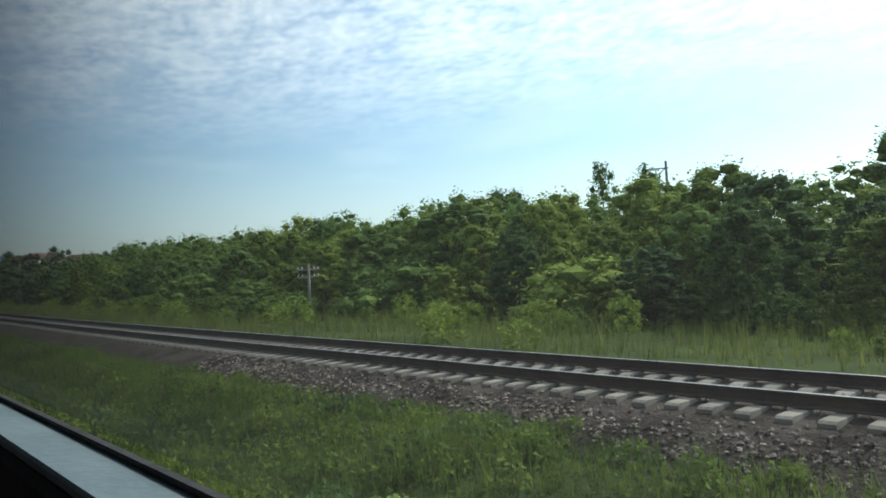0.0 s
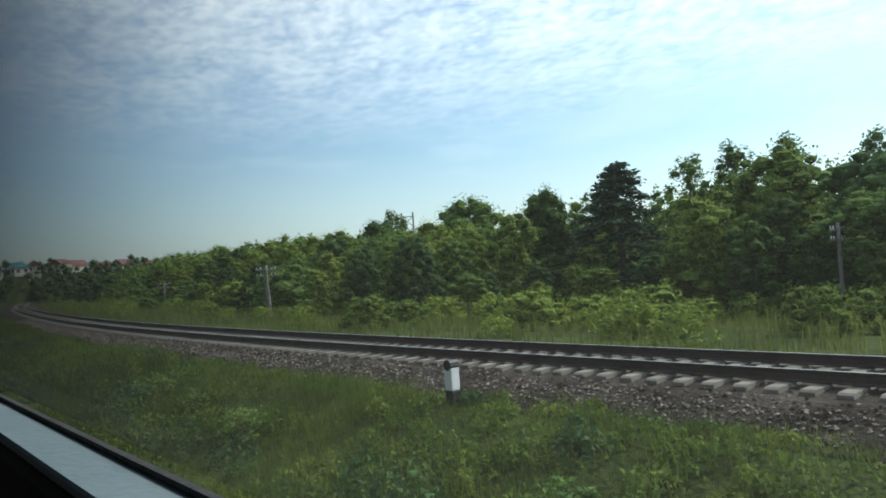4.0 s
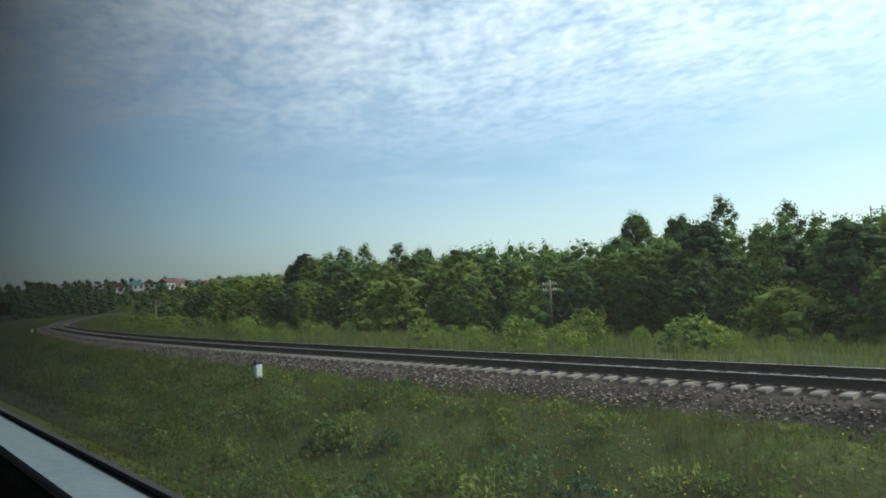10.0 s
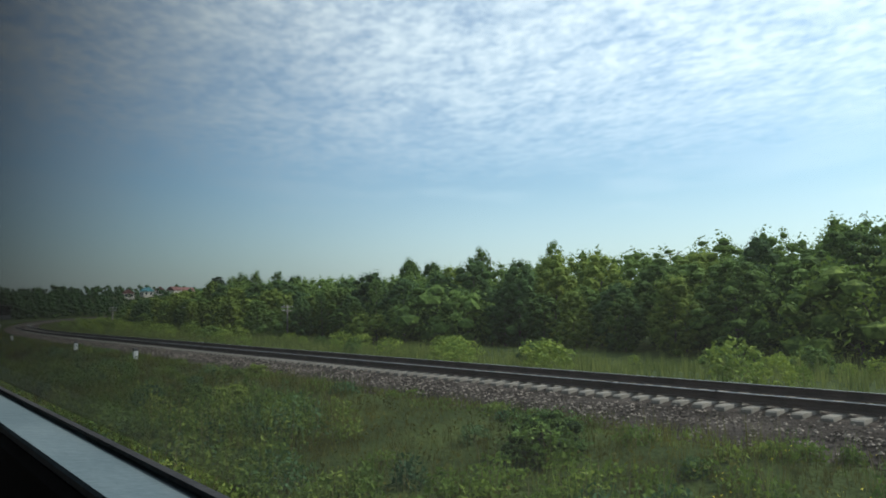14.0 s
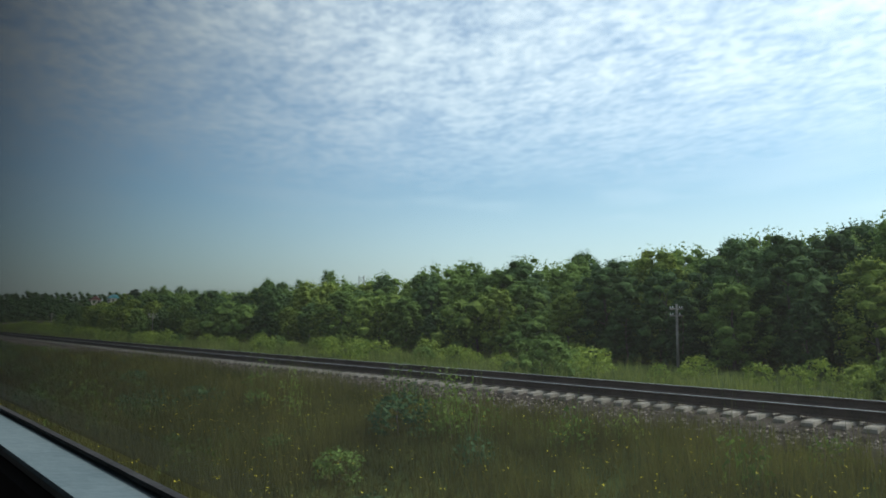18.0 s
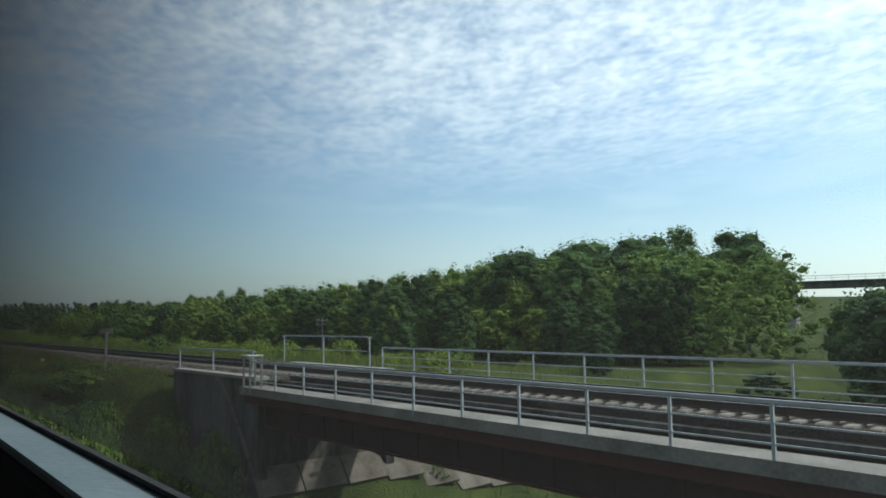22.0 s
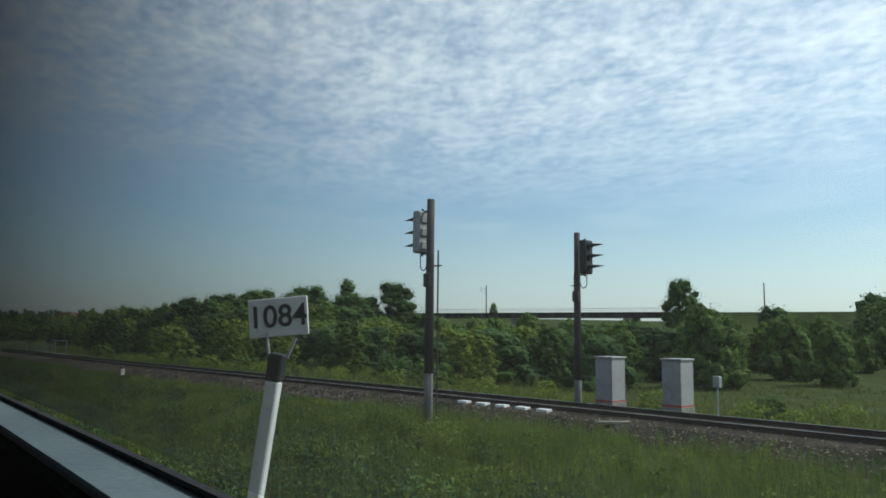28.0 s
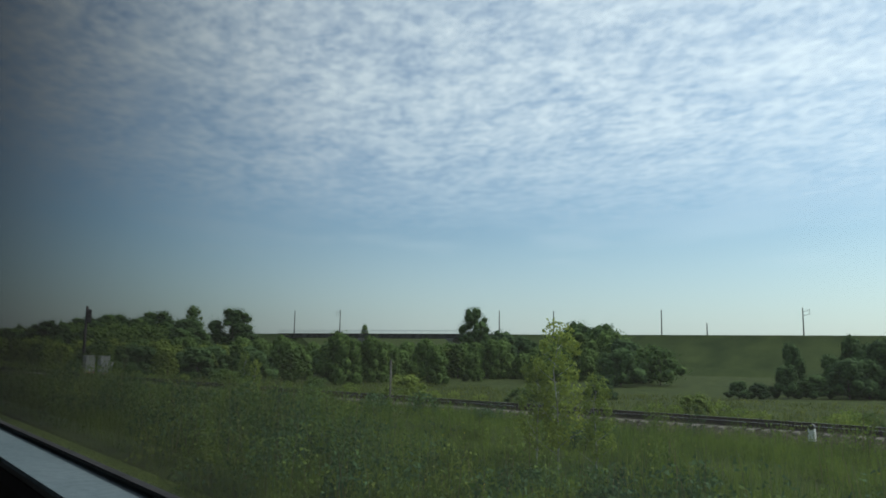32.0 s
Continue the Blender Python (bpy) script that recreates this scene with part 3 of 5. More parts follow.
def crown_mesh(name, seed, radius, z0, z1, lobes, leaves, size, mat, shape="round", core=0.76, lobe=1.0):
    rng = np.random.default_rng(seed)
    V, F, S, base = [], [], [], 0
    per = leaves // lobes
    for k in range(lobes):
        u = (k + rng.uniform(0.1, 0.9)) / lobes
        if shape == "cone":
            w = (1 - u) * 0.92 + 0.08
        elif shape == "tall":
            w = math.sin(math.pi * min(0.97, u * 0.92 + 0.06)) ** 0.6 * 0.8
        elif shape == "bush":
            w = math.sqrt(max(0.05, 1 - (u * 0.95) ** 2))
        else:
            w = math.sin(math.pi * min(0.95, u * 0.8 + 0.14)) ** 0.7
        ang = k * 2.399 + rng.uniform(-0.5, 0.5)
        rr = radius * w * (0.10 + 0.80 * math.sqrt(rng.uniform(0, 1)))
        lr = lobe * radius * rng.uniform(0.17, 0.34) * (0.75 if shape == "tall" else 0.62 if shape == "cone" else 1.0)
        c = np.array([math.cos(ang) * rr, math.sin(ang) * rr, z0 + lr * 0.6 + u * (z1 - z0 - lr * 1.5)])
        d = rng.normal(0, 1, (per, 3))
        d /= np.linalg.norm(d, axis=1, keepdims=True)
        tallness = np.array([1, 1, 0.85]) if shape in ("cone", "bush") else np.array([0.95, 0.95, rng.uniform(1.0, 1.45)])
        q = c + d * lr * (0.55 + 0.66 * rng.random((per, 1))) * tallness
        # a few sprays stand out of the outline
        out = rng.random(per) < 0.07
        q[out] += (d[out] + np.array([0, 0, 0.35])) * lr * 0.30 * rng.random((int(out.sum()), 1))
        if shape == "cone":
            q[:, 2] = c[2] + (q[:, 2] - c[2]) * 0.55 - 0.25 * np.hypot(q[:, 0] - c[0] * 0.5, q[:, 1] - c[1] * 0.5)
        v, f = leaf_cards(rng, q, d, size, 0.08)
        V.append(v), F.extend((f + base).tolist()), S.extend([0] * len(f))
        base += len(v)
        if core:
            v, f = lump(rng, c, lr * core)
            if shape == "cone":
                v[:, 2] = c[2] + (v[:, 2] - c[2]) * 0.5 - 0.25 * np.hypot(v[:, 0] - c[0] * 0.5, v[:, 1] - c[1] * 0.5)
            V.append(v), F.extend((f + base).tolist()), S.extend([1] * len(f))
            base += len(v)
    return mesh_of(name, np.concatenate(V), F, [mat, CORE_SHADE.get(mat.name, mat)], S)


def trunk_mesh(name, seed, height, r, mat, limbs=6, spread=1.2, bare=0.3):
    rng = random.Random(seed)
    s = Shape()
    p, q = Vector((0, 0, -0.4)), None
    n = 4
    pts = [p]
    for i in range(1, n + 1):
        pts.append(Vector((rng.uniform(-0.1, 0.1) * i * 0.5, rng.uniform(-0.1, 0.1) * i * 0.5, height * i / n)))
    for i in range(n):
        s.rod(pts[i], pts[i + 1], r * (1 - 0.2 * i), r * (1 - 0.2 * (i + 1)), 7)
    for k in range(limbs):
        u = bare + (1 - bare) * (k + 0.5) / limbs
        a = k * 2.4 + rng.uniform(-0.4, 0.4)
        o = Vector((0, 0, height * u))
        L = spread * (1.1 - u * 0.6)
        s.rod(o, o + Vector((math.cos(a) * L, math.sin(a) * L, L * 0.75)), r * 0.4, r * 0.1, 5)
    return s.done(name, mat)


TREES = {}


def tree_kind(key, crown, trunk, label, category="tree", name="tree"):
    TREES[key] = (crown, trunk, label, category, name)


# each kind is made 10 m high (bushes 3 m, the sapling 4 m) and scaled a little
for k in range(4):
    tree_kind("round%d" % k, crown_mesh("crown", 10 + k, 2.9, 0.2, 10.0, 58, 3600, 0.115, LEAF if k % 2 else LEAF_DARK), trunk_mesh("trunk", 20 + k, 7.5, 0.16, BARK), "broad-leaved green tree in the dense wood beside the line")
for k in range(2):
    tree_kind("light%d" % k, crown_mesh("crown", 30 + k, 2.8, 0.1, 10.0, 54, 3500, 0.115, LEAF_LIGHT), trunk_mesh("trunk", 33 + k, 7.0, 0.14, BARK), "yellow-green maple-like tree at the wood's edge")
for k in range(2):
    tree_kind("tall%d" % k, crown_mesh("crown", 40 + k, 1.9, 0.8, 10.0, 44, 4000, 0.11, LEAF, "tall", 0.6, 1.25), trunk_mesh("trunk", 43 + k, 8.8, 0.13, BARK, 8, 0.9), "slender poplar with a loose green crown")
tree_kind("spruce", crown_mesh("crown", 50, 3.2, 0.6, 10.0, 70, 6000, 0.14, NEEDLE, "cone", 0.7), trunk_mesh("trunk", 51, 9.5, 0.17, BARK, 10, 1.4, 0.1), "dark conifer standing over the wood's edge")
for k in range(2):
    tree_kind("lone%d" % k, crown_mesh("crown", 55 + k, 2.7, 2.2, 10.0, 66, 6800, 0.105, LEAF_DARK if k else LEAF, "round", 0.78, 1.12), trunk_mesh("trunk", 57 + k, 8.0, 0.16, BARK), "full-crowned dark green tree rising over the wood")
for k in range(3):
    tree_kind("bush%d" % k, crown_mesh("foliage", 60 + k, 1.9, 0.0, 3.0, 26, 1700, 0.08, LEAF_LIGHT if k == 1 else LEAF, "bush", 0.55, 1.25), trunk_mesh("stem", 63 + k, 1.8, 0.05, BARK, 5, 0.7, 0.1), "leafy green bush at the edge of the wood", "bush", "bush")
tree_kind("willow", crown_mesh("foliage", 70, 2.6, 0.0, 5.0, 40, 2900, 0.10, LEAF_DARK, "bush", 0.78, 1.3), trunk_mesh("stem", 71, 3.0, 0.09, BARK, 5, 1.0, 0.1), "rounded grey-green willow bush in the valley meadow", "bush", "bush")
tree_kind("sapling", crown_mesh("crown", 80, 1.0, 0.7, 4.0, 22, 2600, 0.06, LEAF_LIGHT, "tall", 0), trunk_mesh("trunk", 81, 3.6, 0.028, BIRCH, 14, 0.75, 0.12), "young birch with sparse pale leaves in the tall grass", "tree", "young_tree")
for k in range(2):
    tree_kind("weed%d" % k, crown_mesh("foliage", 85 + k, 1.7, 0.0, 3.0, 14, 620, 0.17, LEAF_DARK if k else LEAF, "bush", 0), trunk_mesh("stem", 87 + k, 1.8, 0.05, BARK, 5, 0.7, 0.1), "low leafy weed clump in the ditch", "weeds", "weed_clump")
FULL = {"weed": 3.0, "bush": 3.0, "willow": 5.0, "sapling": 4.0}
forest_rng = random.Random(11)


def plant(key, x, y, z, height, wide=1.0, group="trees of the wood", label=None):
    crown, trunk, text, cat, name = TREES[key]
    if label and " bush " in label:
        cat = name = "bush"
    full = next((h for k, h in FULL.items() if key.startswith(k)), 10.0)
    s = height / full
    root = thing(name, None, label or text, cat, group, at=Matrix.Translation((x, y, z)) @ Matrix.Rotation(forest_rng.uniform(0, 6.28), 4, 'Z') @ Matrix.Diagonal((s * wide, s * wide, s, 1)))
    part("trunk" if cat == "tree" else "stem", trunk, root)
    part("crown" if cat == "tree" else "foliage", crown, root)
    return root


def plant_valley(key, x, y, z, height, wide=1.0, **k):
    """A plant of the valley's plan, set on the ground at its true place."""
    root = plant(key, x, y, z, height, wide, **k)
    m = VALLEY @ root.matrix_basis
    top = m.translation.z + 1.185 * height
    s, v = station(m.translation.x, m.translation.y)
    g = float(ground_z(min(s, 640.0), v)) - 0.1
    root.matrix_basis = Matrix.Translation((m.translation.x, m.translation.y, g)) @ root.matrix_basis.to_3x3().to_4x4() @ Matrix.Diagonal((1.185, 1.185, (top - g) / height, 1))
    return root


def plant_valley_v(key, x, v, height, wide=1.0, **k):
    p = spot(x, v)
    return plant_valley(key, p.x, p.y, float(ground_z(x, v)) - 0.1, height, wide, **k)


def plant_v(key, x, v, height, wide=1.0, **k):
    p = spot(x, v)
    return plant(key, p.x, p.y, float(ground_z(x, v)) - 0.1, height, wide, **k)


ROUND = ["round0", "round1", "round2", "round3"]
# skyline: tops of the wood over the track's level, along the line
SKY_X = [-230, -190, -142, -116, -85, -60, -45, -30, -17, -5, 5, 15, 25, 35, 45, 57, 65, 75, 85, 95, 105, 117, 128, 140, 155, 170, 185, 195, 205, 212, 222, 232, 240, 248, 256]
SKY_Z = [12.6, 12.4, 11.4, 9.8, 9.2, 9.0, 8.6, 7.6, 7.6, 6.8, 6.9, 7.7, 8.1, 8.3, 7.6, 7.9, 7.4, 6.4, 6.8, 7.0, 7.8, 7.8, 8.0, 7.9, 8.7, 8.8, 9.0, 9.1, 9.6, 10.4, 10.3, 10.0, 9.3, 7.0, 5.4]


def build_forest():
    back = [crown_mesh("far_crown", 90 + k, 3.2, 0.2, 10.0, 40, 1700, 0.155, LEAF if k else LEAF_DARK, core=0.6) for k in range(3)]
    far_v = [np.array([v.co[:] for v in m.vertices]) for m in back]
    far_f = [[tuple(q.vertices) for q in m.polygons] for m in back]
    far_s = [[q.material_index for q in m.polygons] for m in back]
    BV, BF, BS, count = [], [], [], 0
    rows = [(29.5, 4.4, 0.42, 0.5), (33.0, 4.6, 0.64, 0.28), (37.0, 4.8, 0.80, 0.20), (42, 5.0, 0.90, 0.14), (48, 5.2, 0.96, 0.11), (55, 6.0, 1.0, 0.10)]
    for v0, gap, share, vary in rows:
        x = -210.0 + forest_rng.uniform(0, gap)
        while x < 240 + 0.42 * (v0 - 29):
            far_back = x < -85
            v = v0 + forest_rng.uniform(-1.6, 1.6) + 5 * step(-60, -160, x) + 6 * step(50, 150, x) - 11 * (1 - (v0 - 29.5) / 25.5) * step(60, 0, x)
            top = float(np.interp(x, SKY_X, SKY_Z)) * share * (1 + forest_rng.uniform(-vary, vary))
            g = float(ground_z(x, v))
            if 11 < x < 29 and v < 34.5:
                top *= 0.42
            h = top - g
            edge = share < 0.5 and forest_rng.random() < 0.4
            pick = forest_rng.random()
            lit = 0.56 if x < 5 else 0.40 if x < 60 else 0.18 if x < 180 else 0.06
            wide = forest_rng.uniform(0.95, 1.45)
            if share > 0.85 or (far_back and share > 0.6):
                k = forest_rng.randrange(3)
                s = h / 10.0
                a = forest_rng.uniform(0, 6.28)
                p = spot(x, v, g - 0.1)
                w = s * wide * 0.98
                q = far_v[k]
                BV.append(np.stack([p.x + w * (q[:, 0] * math.cos(a) - q[:, 1] * math.sin(a)), p.y + w * (q[:, 0] * math.sin(a) + q[:, 1] * math.cos(a)), p.z + s * q[:, 2]], -1))
                BF.extend(tuple(i + count for i in f) for f in far_f[k]), BS.extend(far_s[k])
                count += len(q)
            else:
                if edge:
                    key = forest_rng.choice(["bush0", "bush1", "bush2", "light0", "light1"])
                elif pick < lit:
                    key = forest_rng.choice(["light0", "light1"])
                elif pick > 0.92:
                    key = forest_rng.choice(["tall0", "tall1"])
                else:
                    key = forest_rng.choice(ROUND if x < 180 else ["round0", "round2", "round2", "round1"])
                plant_v(key, x, v, max(1.6, h), wide * (1.05 if h > 5 else 1.2))
            x += gap * forest_rng.uniform(0.75, 1.3) * (1.7 if far_back else 1.0)
    thing("woodland", mesh_of("woodland", np.concatenate(BV), BF, [LEAF, CORE_SHADE[LEAF.name]], BS), "dense broad-leaved wood behind the first trees", "woodland", kind="stuff")


build_forest()
# single trees that stand out of the wood
for key, x, y, top, wide in [
    ("tall0", -49, 60, 12.0, 0.8), ("round1", -74, 70, 12.2, 1.0), ("tall1", -42, 58, 10.4, 0.9), ("round2", -17.6, 54.4, 10.4, 1.1),
    ("round0", 5, 47.5, 8.7, 0.75), ("spruce", 14.5, 47, 9.6, 1.65), ("tall0", 19, 50, 9.4, 1.1), ("tall1", 21.5, 52, 9.9, 1.1), ("tall1", 24, 54.5, 10.2, 1.0), ("tall0", 28, 58.5, 10.0, 1.0),
    ("round3", 30, 62, 9.0, 0.7), ("round2", 61.5, 77.5, 10.4, 0.65), ("round1", 66, 80, 9.6, 0.6), ("tall1", 60.8, 91, 12.4, 1.0), ("tall0", 80, 82, 9.4, 1.0),
    ("tall0", 102.5, 84, 10.0, 0.9), ("round2", 129, 119, 11.8, 0.8), ("tall1", 150, 93, 8.2, 0.9), ("round1", 161, 122, 11.0, 0.9), ("spruce", 163, 118, 9.6, 0.6),
    ("round0", 192, 116.5, 9.2, 1.0), ("round3", 197, 120, 9.8, 1.0), ("tall0", 200, 137, 13.4, 1.0), ("tall1", 203, 136, 13.0, 1.0), ("round2", 199, 147, 13.2, 0.9),
    ("round1", 206, 128, 11.4, 1.1), ("round0", 210, 118, 10.2, 1.1), ("round3", 205, 112, 9.4, 1.1), ("round2", 214, 124, 9.4, 1.2), ("round1", 216, 134, 9.4, 1.1), ("round0", 219, 114, 8.0, 1.1),
]:
    (plant if x < 186 else plant_valley)(("lone1" if x > 186 else "lone%d" % (int(key[-1]) % 2)) if key.startswith("round") else key, x, y, -2.6, top + 2.3, wide * (1.1 if not key.startswith("round") else 1.25 if x < 186 else 1.6))


# ---- valley past the bridge ----
RIGHT_CLUMP = [(337.6, 181.6, 2.6, 1.2), (337.2, 185.0, 2.4, 1.2), (337.3, 189.4, 4.6, 0.9), (328.9, 199.8, 7.6, 0.5), (338.6, 192.4, 3.4, 1.2), (332.2, 203.1, 6.0, 0.7), (340.2, 196.0, 5.6, 0.9), (332.2, 207.3, 8.8, 0.55), (340.0, 199.6, 5.4, 1.0), (338.4, 204.4, 8.2, 0.7), (341.8, 203.6, 7.0, 0.9), (341.7, 207.8, 7.5, 0.9), (296.7, 197.6, 3.6, 1.0), (299.5, 198.6, 3.0, 1.0), (294.5, 203, 5.2, 0.9)]


def build_valley():
    r = random.Random(21)
    for x, v, h, w in [(228, 22, 6.5, 1.3), (233, 30, 6.0, 1.3), (238, 20, 5.0, 1.3), (243, 33, 5.5, 1.4), (247, 24, 4.6, 1.3), (251, 19, 3.6, 1.2), (255, 30, 5.0, 1.4), (261, 23, 5.6, 1.3), (267, 18, 5.2, 1.2), (272, 25, 5.4, 1.4),
                       (277, 14, 3.6, 1.1), (281, 17, 4.2, 1.2), (285, 21, 4.6, 1.3), (288, 15, 3.8, 1.2), (292, 19, 4.4, 1.3), (295, 24, 4.8, 1.3), (299, 17, 4.0, 1.3), (303, 21, 4.4, 1.3), (307, 26, 4.6, 1.4), (311, 20, 3.8, 1.3), (300, 32, 5.0, 1.4), (290, 36, 5.0, 1.5), (280, 32, 5.2, 1.4), (314, 30, 4.4, 1.3)]:
        plant_valley_v("round2" if x < 266 else "light%d" % r.randint(0, 1) if r.random() < 0.6 else "willow", x, v, h, w, group="bushes of the valley", label="dark green bush at the wood's end" if x < 266 else "yellow-green bush on the valley floor")
    for x, v, h, w in [(308, 50, 6.0, 1.3), (298, 60, 6.5, 1.3), (285, 66, 7.0, 1.3), (352, 46, 2.6, 1.3), (349, 50, 2.2, 1.3)]:
        plant_valley_v("willow", x, v, h, w, group="bushes of the valley")
    for x, v, top, w in [(266, 20, 3.2, 1.1), (270, 14, 2.8, 1.0), (274, 24, 3.4, 1.2), (276, 12, 2.6, 1.1), (279, 18, 3.0, 1.2), (270, 30, 3.6, 1.1), (275, 36, 3.6, 1.2), (281, 26, 3.2, 1.3), (284, 14, 2.4, 1.2), (286, 22, 2.9, 1.3), (290, 18, 2.7, 1.3), (294, 14, 2.3, 1.3), (262, 28, 3.4, 1.0), (283, 33, 3.4, 1.3), (292, 27, 3.0, 1.4)]:
        plant_valley_v("light%d" % r.randint(0, 1) if x > 266 else "round2", x, v, top - float(ground_z(x, v)), w, group="bushes of the valley", label="yellow-green bush on the valley floor" if x > 266 else "dark green bush at the wood's end")
    for x, y, h, w in RIGHT_CLUMP:
        plant_valley("willow", x, y, -3.2, h, w, group="clump in the valley", label="rounded dark grey-green willow bush beside the meadow")
    for _ in range(85):
        x, v = r.uniform(262, 311), 8 + 70 * r.random() ** 1.2
        if x < 267 or x < 276 and v < 12 or (x > 302 and v < 20):
            continue
        h = r.uniform(2.6, 4.2) + 0.035 * v + float(ground_z(282, v) - ground_z(x, v)) * 0.8
        plant_valley_v(r.choice(["light0", "light1", "willow", "light1", "round1"]), x, v, h, r.uniform(1.1, 1.5), group="bushes of the valley", label="yellow-green bush on the valley floor")
    # dark clump right of the single tree
    for x, y, h, w in [(256, 196, 8.0, 1.0), (262, 212, 10.4, 1.0), (268, 205, 9.0, 1.1), (274, 210, 9.4, 1.0), (281, 206, 8.0, 1.1), (288, 204, 6.0, 1.2), (296, 203, 5.0, 1.1), (250, 205, 7.0, 1.0), (305, 198, 4.5, 1.2), (308, 188, 4.0, 1.2)]:
        plant_valley(r.choice(["willow", "bush0", "willow", "bush2"]), x, y, -3.2, h + 2.7, w * 0.85, group="clump in the valley", label="dense dark green bush in the valley clump")
    plant_valley("lone1", 213.6, 210, -2.8, 17.8, 0.92, group="clump in the valley", label="single dark tree beside the far bridge")
    plant_valley("lone0", 88, 219, 3.0, 11, 0.7, group="clump in the valley", label="small round tree on the far embankment")

    # scrub that fills the valley floor towards the far bridge
    me = TREES["willow"][0]
    q = np.array([p.co[:] for p in me.vertices])
    f = [tuple(p.vertices) for p in me.polygons]
    sl = [p.material_index for p in me.polygons]
    V, F, S, n = [], [], [], 0
    for k in range(84):
        x, y = r.uniform(212, 300), r.uniform(142, 200)
        if k > 70:
            p = spot(r.uniform(252, 268), r.uniform(34, 60))
            x, y = p.x, p.y
        s, a = r.uniform(0.7, 1.15), r.uniform(0, 6.28)
        w = s * r.uniform(0.9, 1.3)
        s *= 1.45
        V.append(np.stack([x + w * (q[:, 0] * math.cos(a) - q[:, 1] * math.sin(a)), y + w * (q[:, 0] * math.sin(a) + q[:, 1] * math.cos(a)), -3.1 + s * q[:, 2]], -1))
        F.extend(tuple(i + n for i in p) for p in f), S.extend(sl)
        n += len(q)
    thing("valley_scrub", mesh_of("valley_scrub", np.concatenate(V), F, [LEAF, CORE_SHADE[LEAF.name]], S), "dense green willow scrub on the valley floor", "scrub", kind="stuff", at=VALLEY)


build_valley()
for x, y, h in [(411.6, 134.4, 3.5), (411.0, 134.2, 2.7), (412.2, 135.0, 2.3), (390.5, 130.9, 2.2), (392.2, 131.1, 1.9), (419.8, 136.5, 3.1)]:
    plant("sapling", x, y, float(ground_z(*station(x, y))) - 0.1, h, 1.0, group="young birches in the grass")


# ---- far embankment with its bridge, poles and track ----
def build_embankment():
    # a long bank; its crest as x, y
    crest = [(74, 133), (100, 155), (128, 178)]
    crest2 = [(189, 228), (231, 262), (262, 287), (340, 350), (460, 440), (700, 600)]

    def bank(pts, name):
        V, F = [], []
        prof = [(-34, -3.5), (-24, -0.5), (-10, 5.0), (-4, 7.9), (4, 7.9), (12, 4.0), (34, -3.5)]
        for i, (x, y) in enumerate(pts):
            a, b = pts[max(0, i - 1)], pts[min(len(pts) - 1, i + 1)]
            h = math.atan2(b[1] - a[1], b[0] - a[0])
            for o, z in prof:
                V.append((x - o * math.sin(h), y + o * math.cos(h), z))
        k = len(prof)
        for i in range(len(pts) - 1):
            for j in range(k - 1):
                F.append((i * k + j, (i + 1) * k + j, (i + 1) * k + j + 1, i * k + j + 1))
        F += [tuple(range(k)), tuple(reversed([(len(pts) - 1) * k + j for j in range(k)]))]
        thing(name, mesh_of(name, V, F, BANK), "grassy green railway embankment across the valley", "embankment", kind="structure", at=VALLEY)

    bank(crest, "embankment_west")
    bank(crest2, "embankment_east")
    bridge = thing("road_bridge", None, "long low grey concrete bridge between two grassy embankments", "bridge")
    a, b = Vector((126, 176.5, 1.4)), Vector((191, 229.5, 1.4))
    h = math.atan2(b.y - a.y, b.x - a.x)
    L = (b - a).length
    base = Matrix.Translation(a) @ Matrix.Rotation(h, 4, 'Z')
    bridge.matrix_basis = VALLEY @ base
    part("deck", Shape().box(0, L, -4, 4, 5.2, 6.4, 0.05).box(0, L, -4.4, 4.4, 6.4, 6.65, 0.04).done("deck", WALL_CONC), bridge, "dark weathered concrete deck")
    for x in (L * 0.42, L * 0.82):
        part("pier", Shape().box(x - 0.9, x + 0.9, -3.2, 3.2, -3, 4.6, 0.1).box(x - 1.3, x + 1.3, -3.8, 3.8, 4.5, 5.2, 0.08).done("pier", SLAB_CONC), bridge, "pale concrete pier")
    rail_me = Shape().rod((0, -4.2, 7.7), (L, -4.2, 7.7), 0.06, sides=5).rod((0, -4.2, 7.2), (L, -4.2, 7.2), 0.04, sides=5).done("handrail", GREY_PAINT)
    part("handrail", rail_me, bridge)
    post = Shape().rod((0, -4.2, 6.6), (0, -4.2, 7.75), 0.05, sides=5).done("railing_post", GREY_PAINT)
    for k in range(int(L // 3)):
        part("railing_post", post, bridge, at=Matrix.Translation((k * 3 + 1.5, 0, 0)))


build_embankment()


def catenary_pole(x, y, z, h, arm=0.0):
    root = thing("catenary_pole", None, "thin dark overhead-line pole on the far embankment", "pole", "overhead-line poles", at=VALLEY @ Matrix.Translation((x, y, z)))
    part("mast", Shape().rod((0, 0, -1), (0, 0, h), 0.2, 0.13, 7).done("mast", MAST), root)
    if arm:
        part("bracket", Shape().rod((0, 0, h - 1.2), (arm, arm * 0.4, h - 0.6), 0.05, sides=5).rod((0, 0, h - 2.2), (arm, arm * 0.4, h - 1.7), 0.05, sides=5).rod((arm, arm * 0.4, h - 0.4), (arm, arm * 0.4, h - 2.0), 0.05, sides=5).done("bracket", MAST), root)
    return root


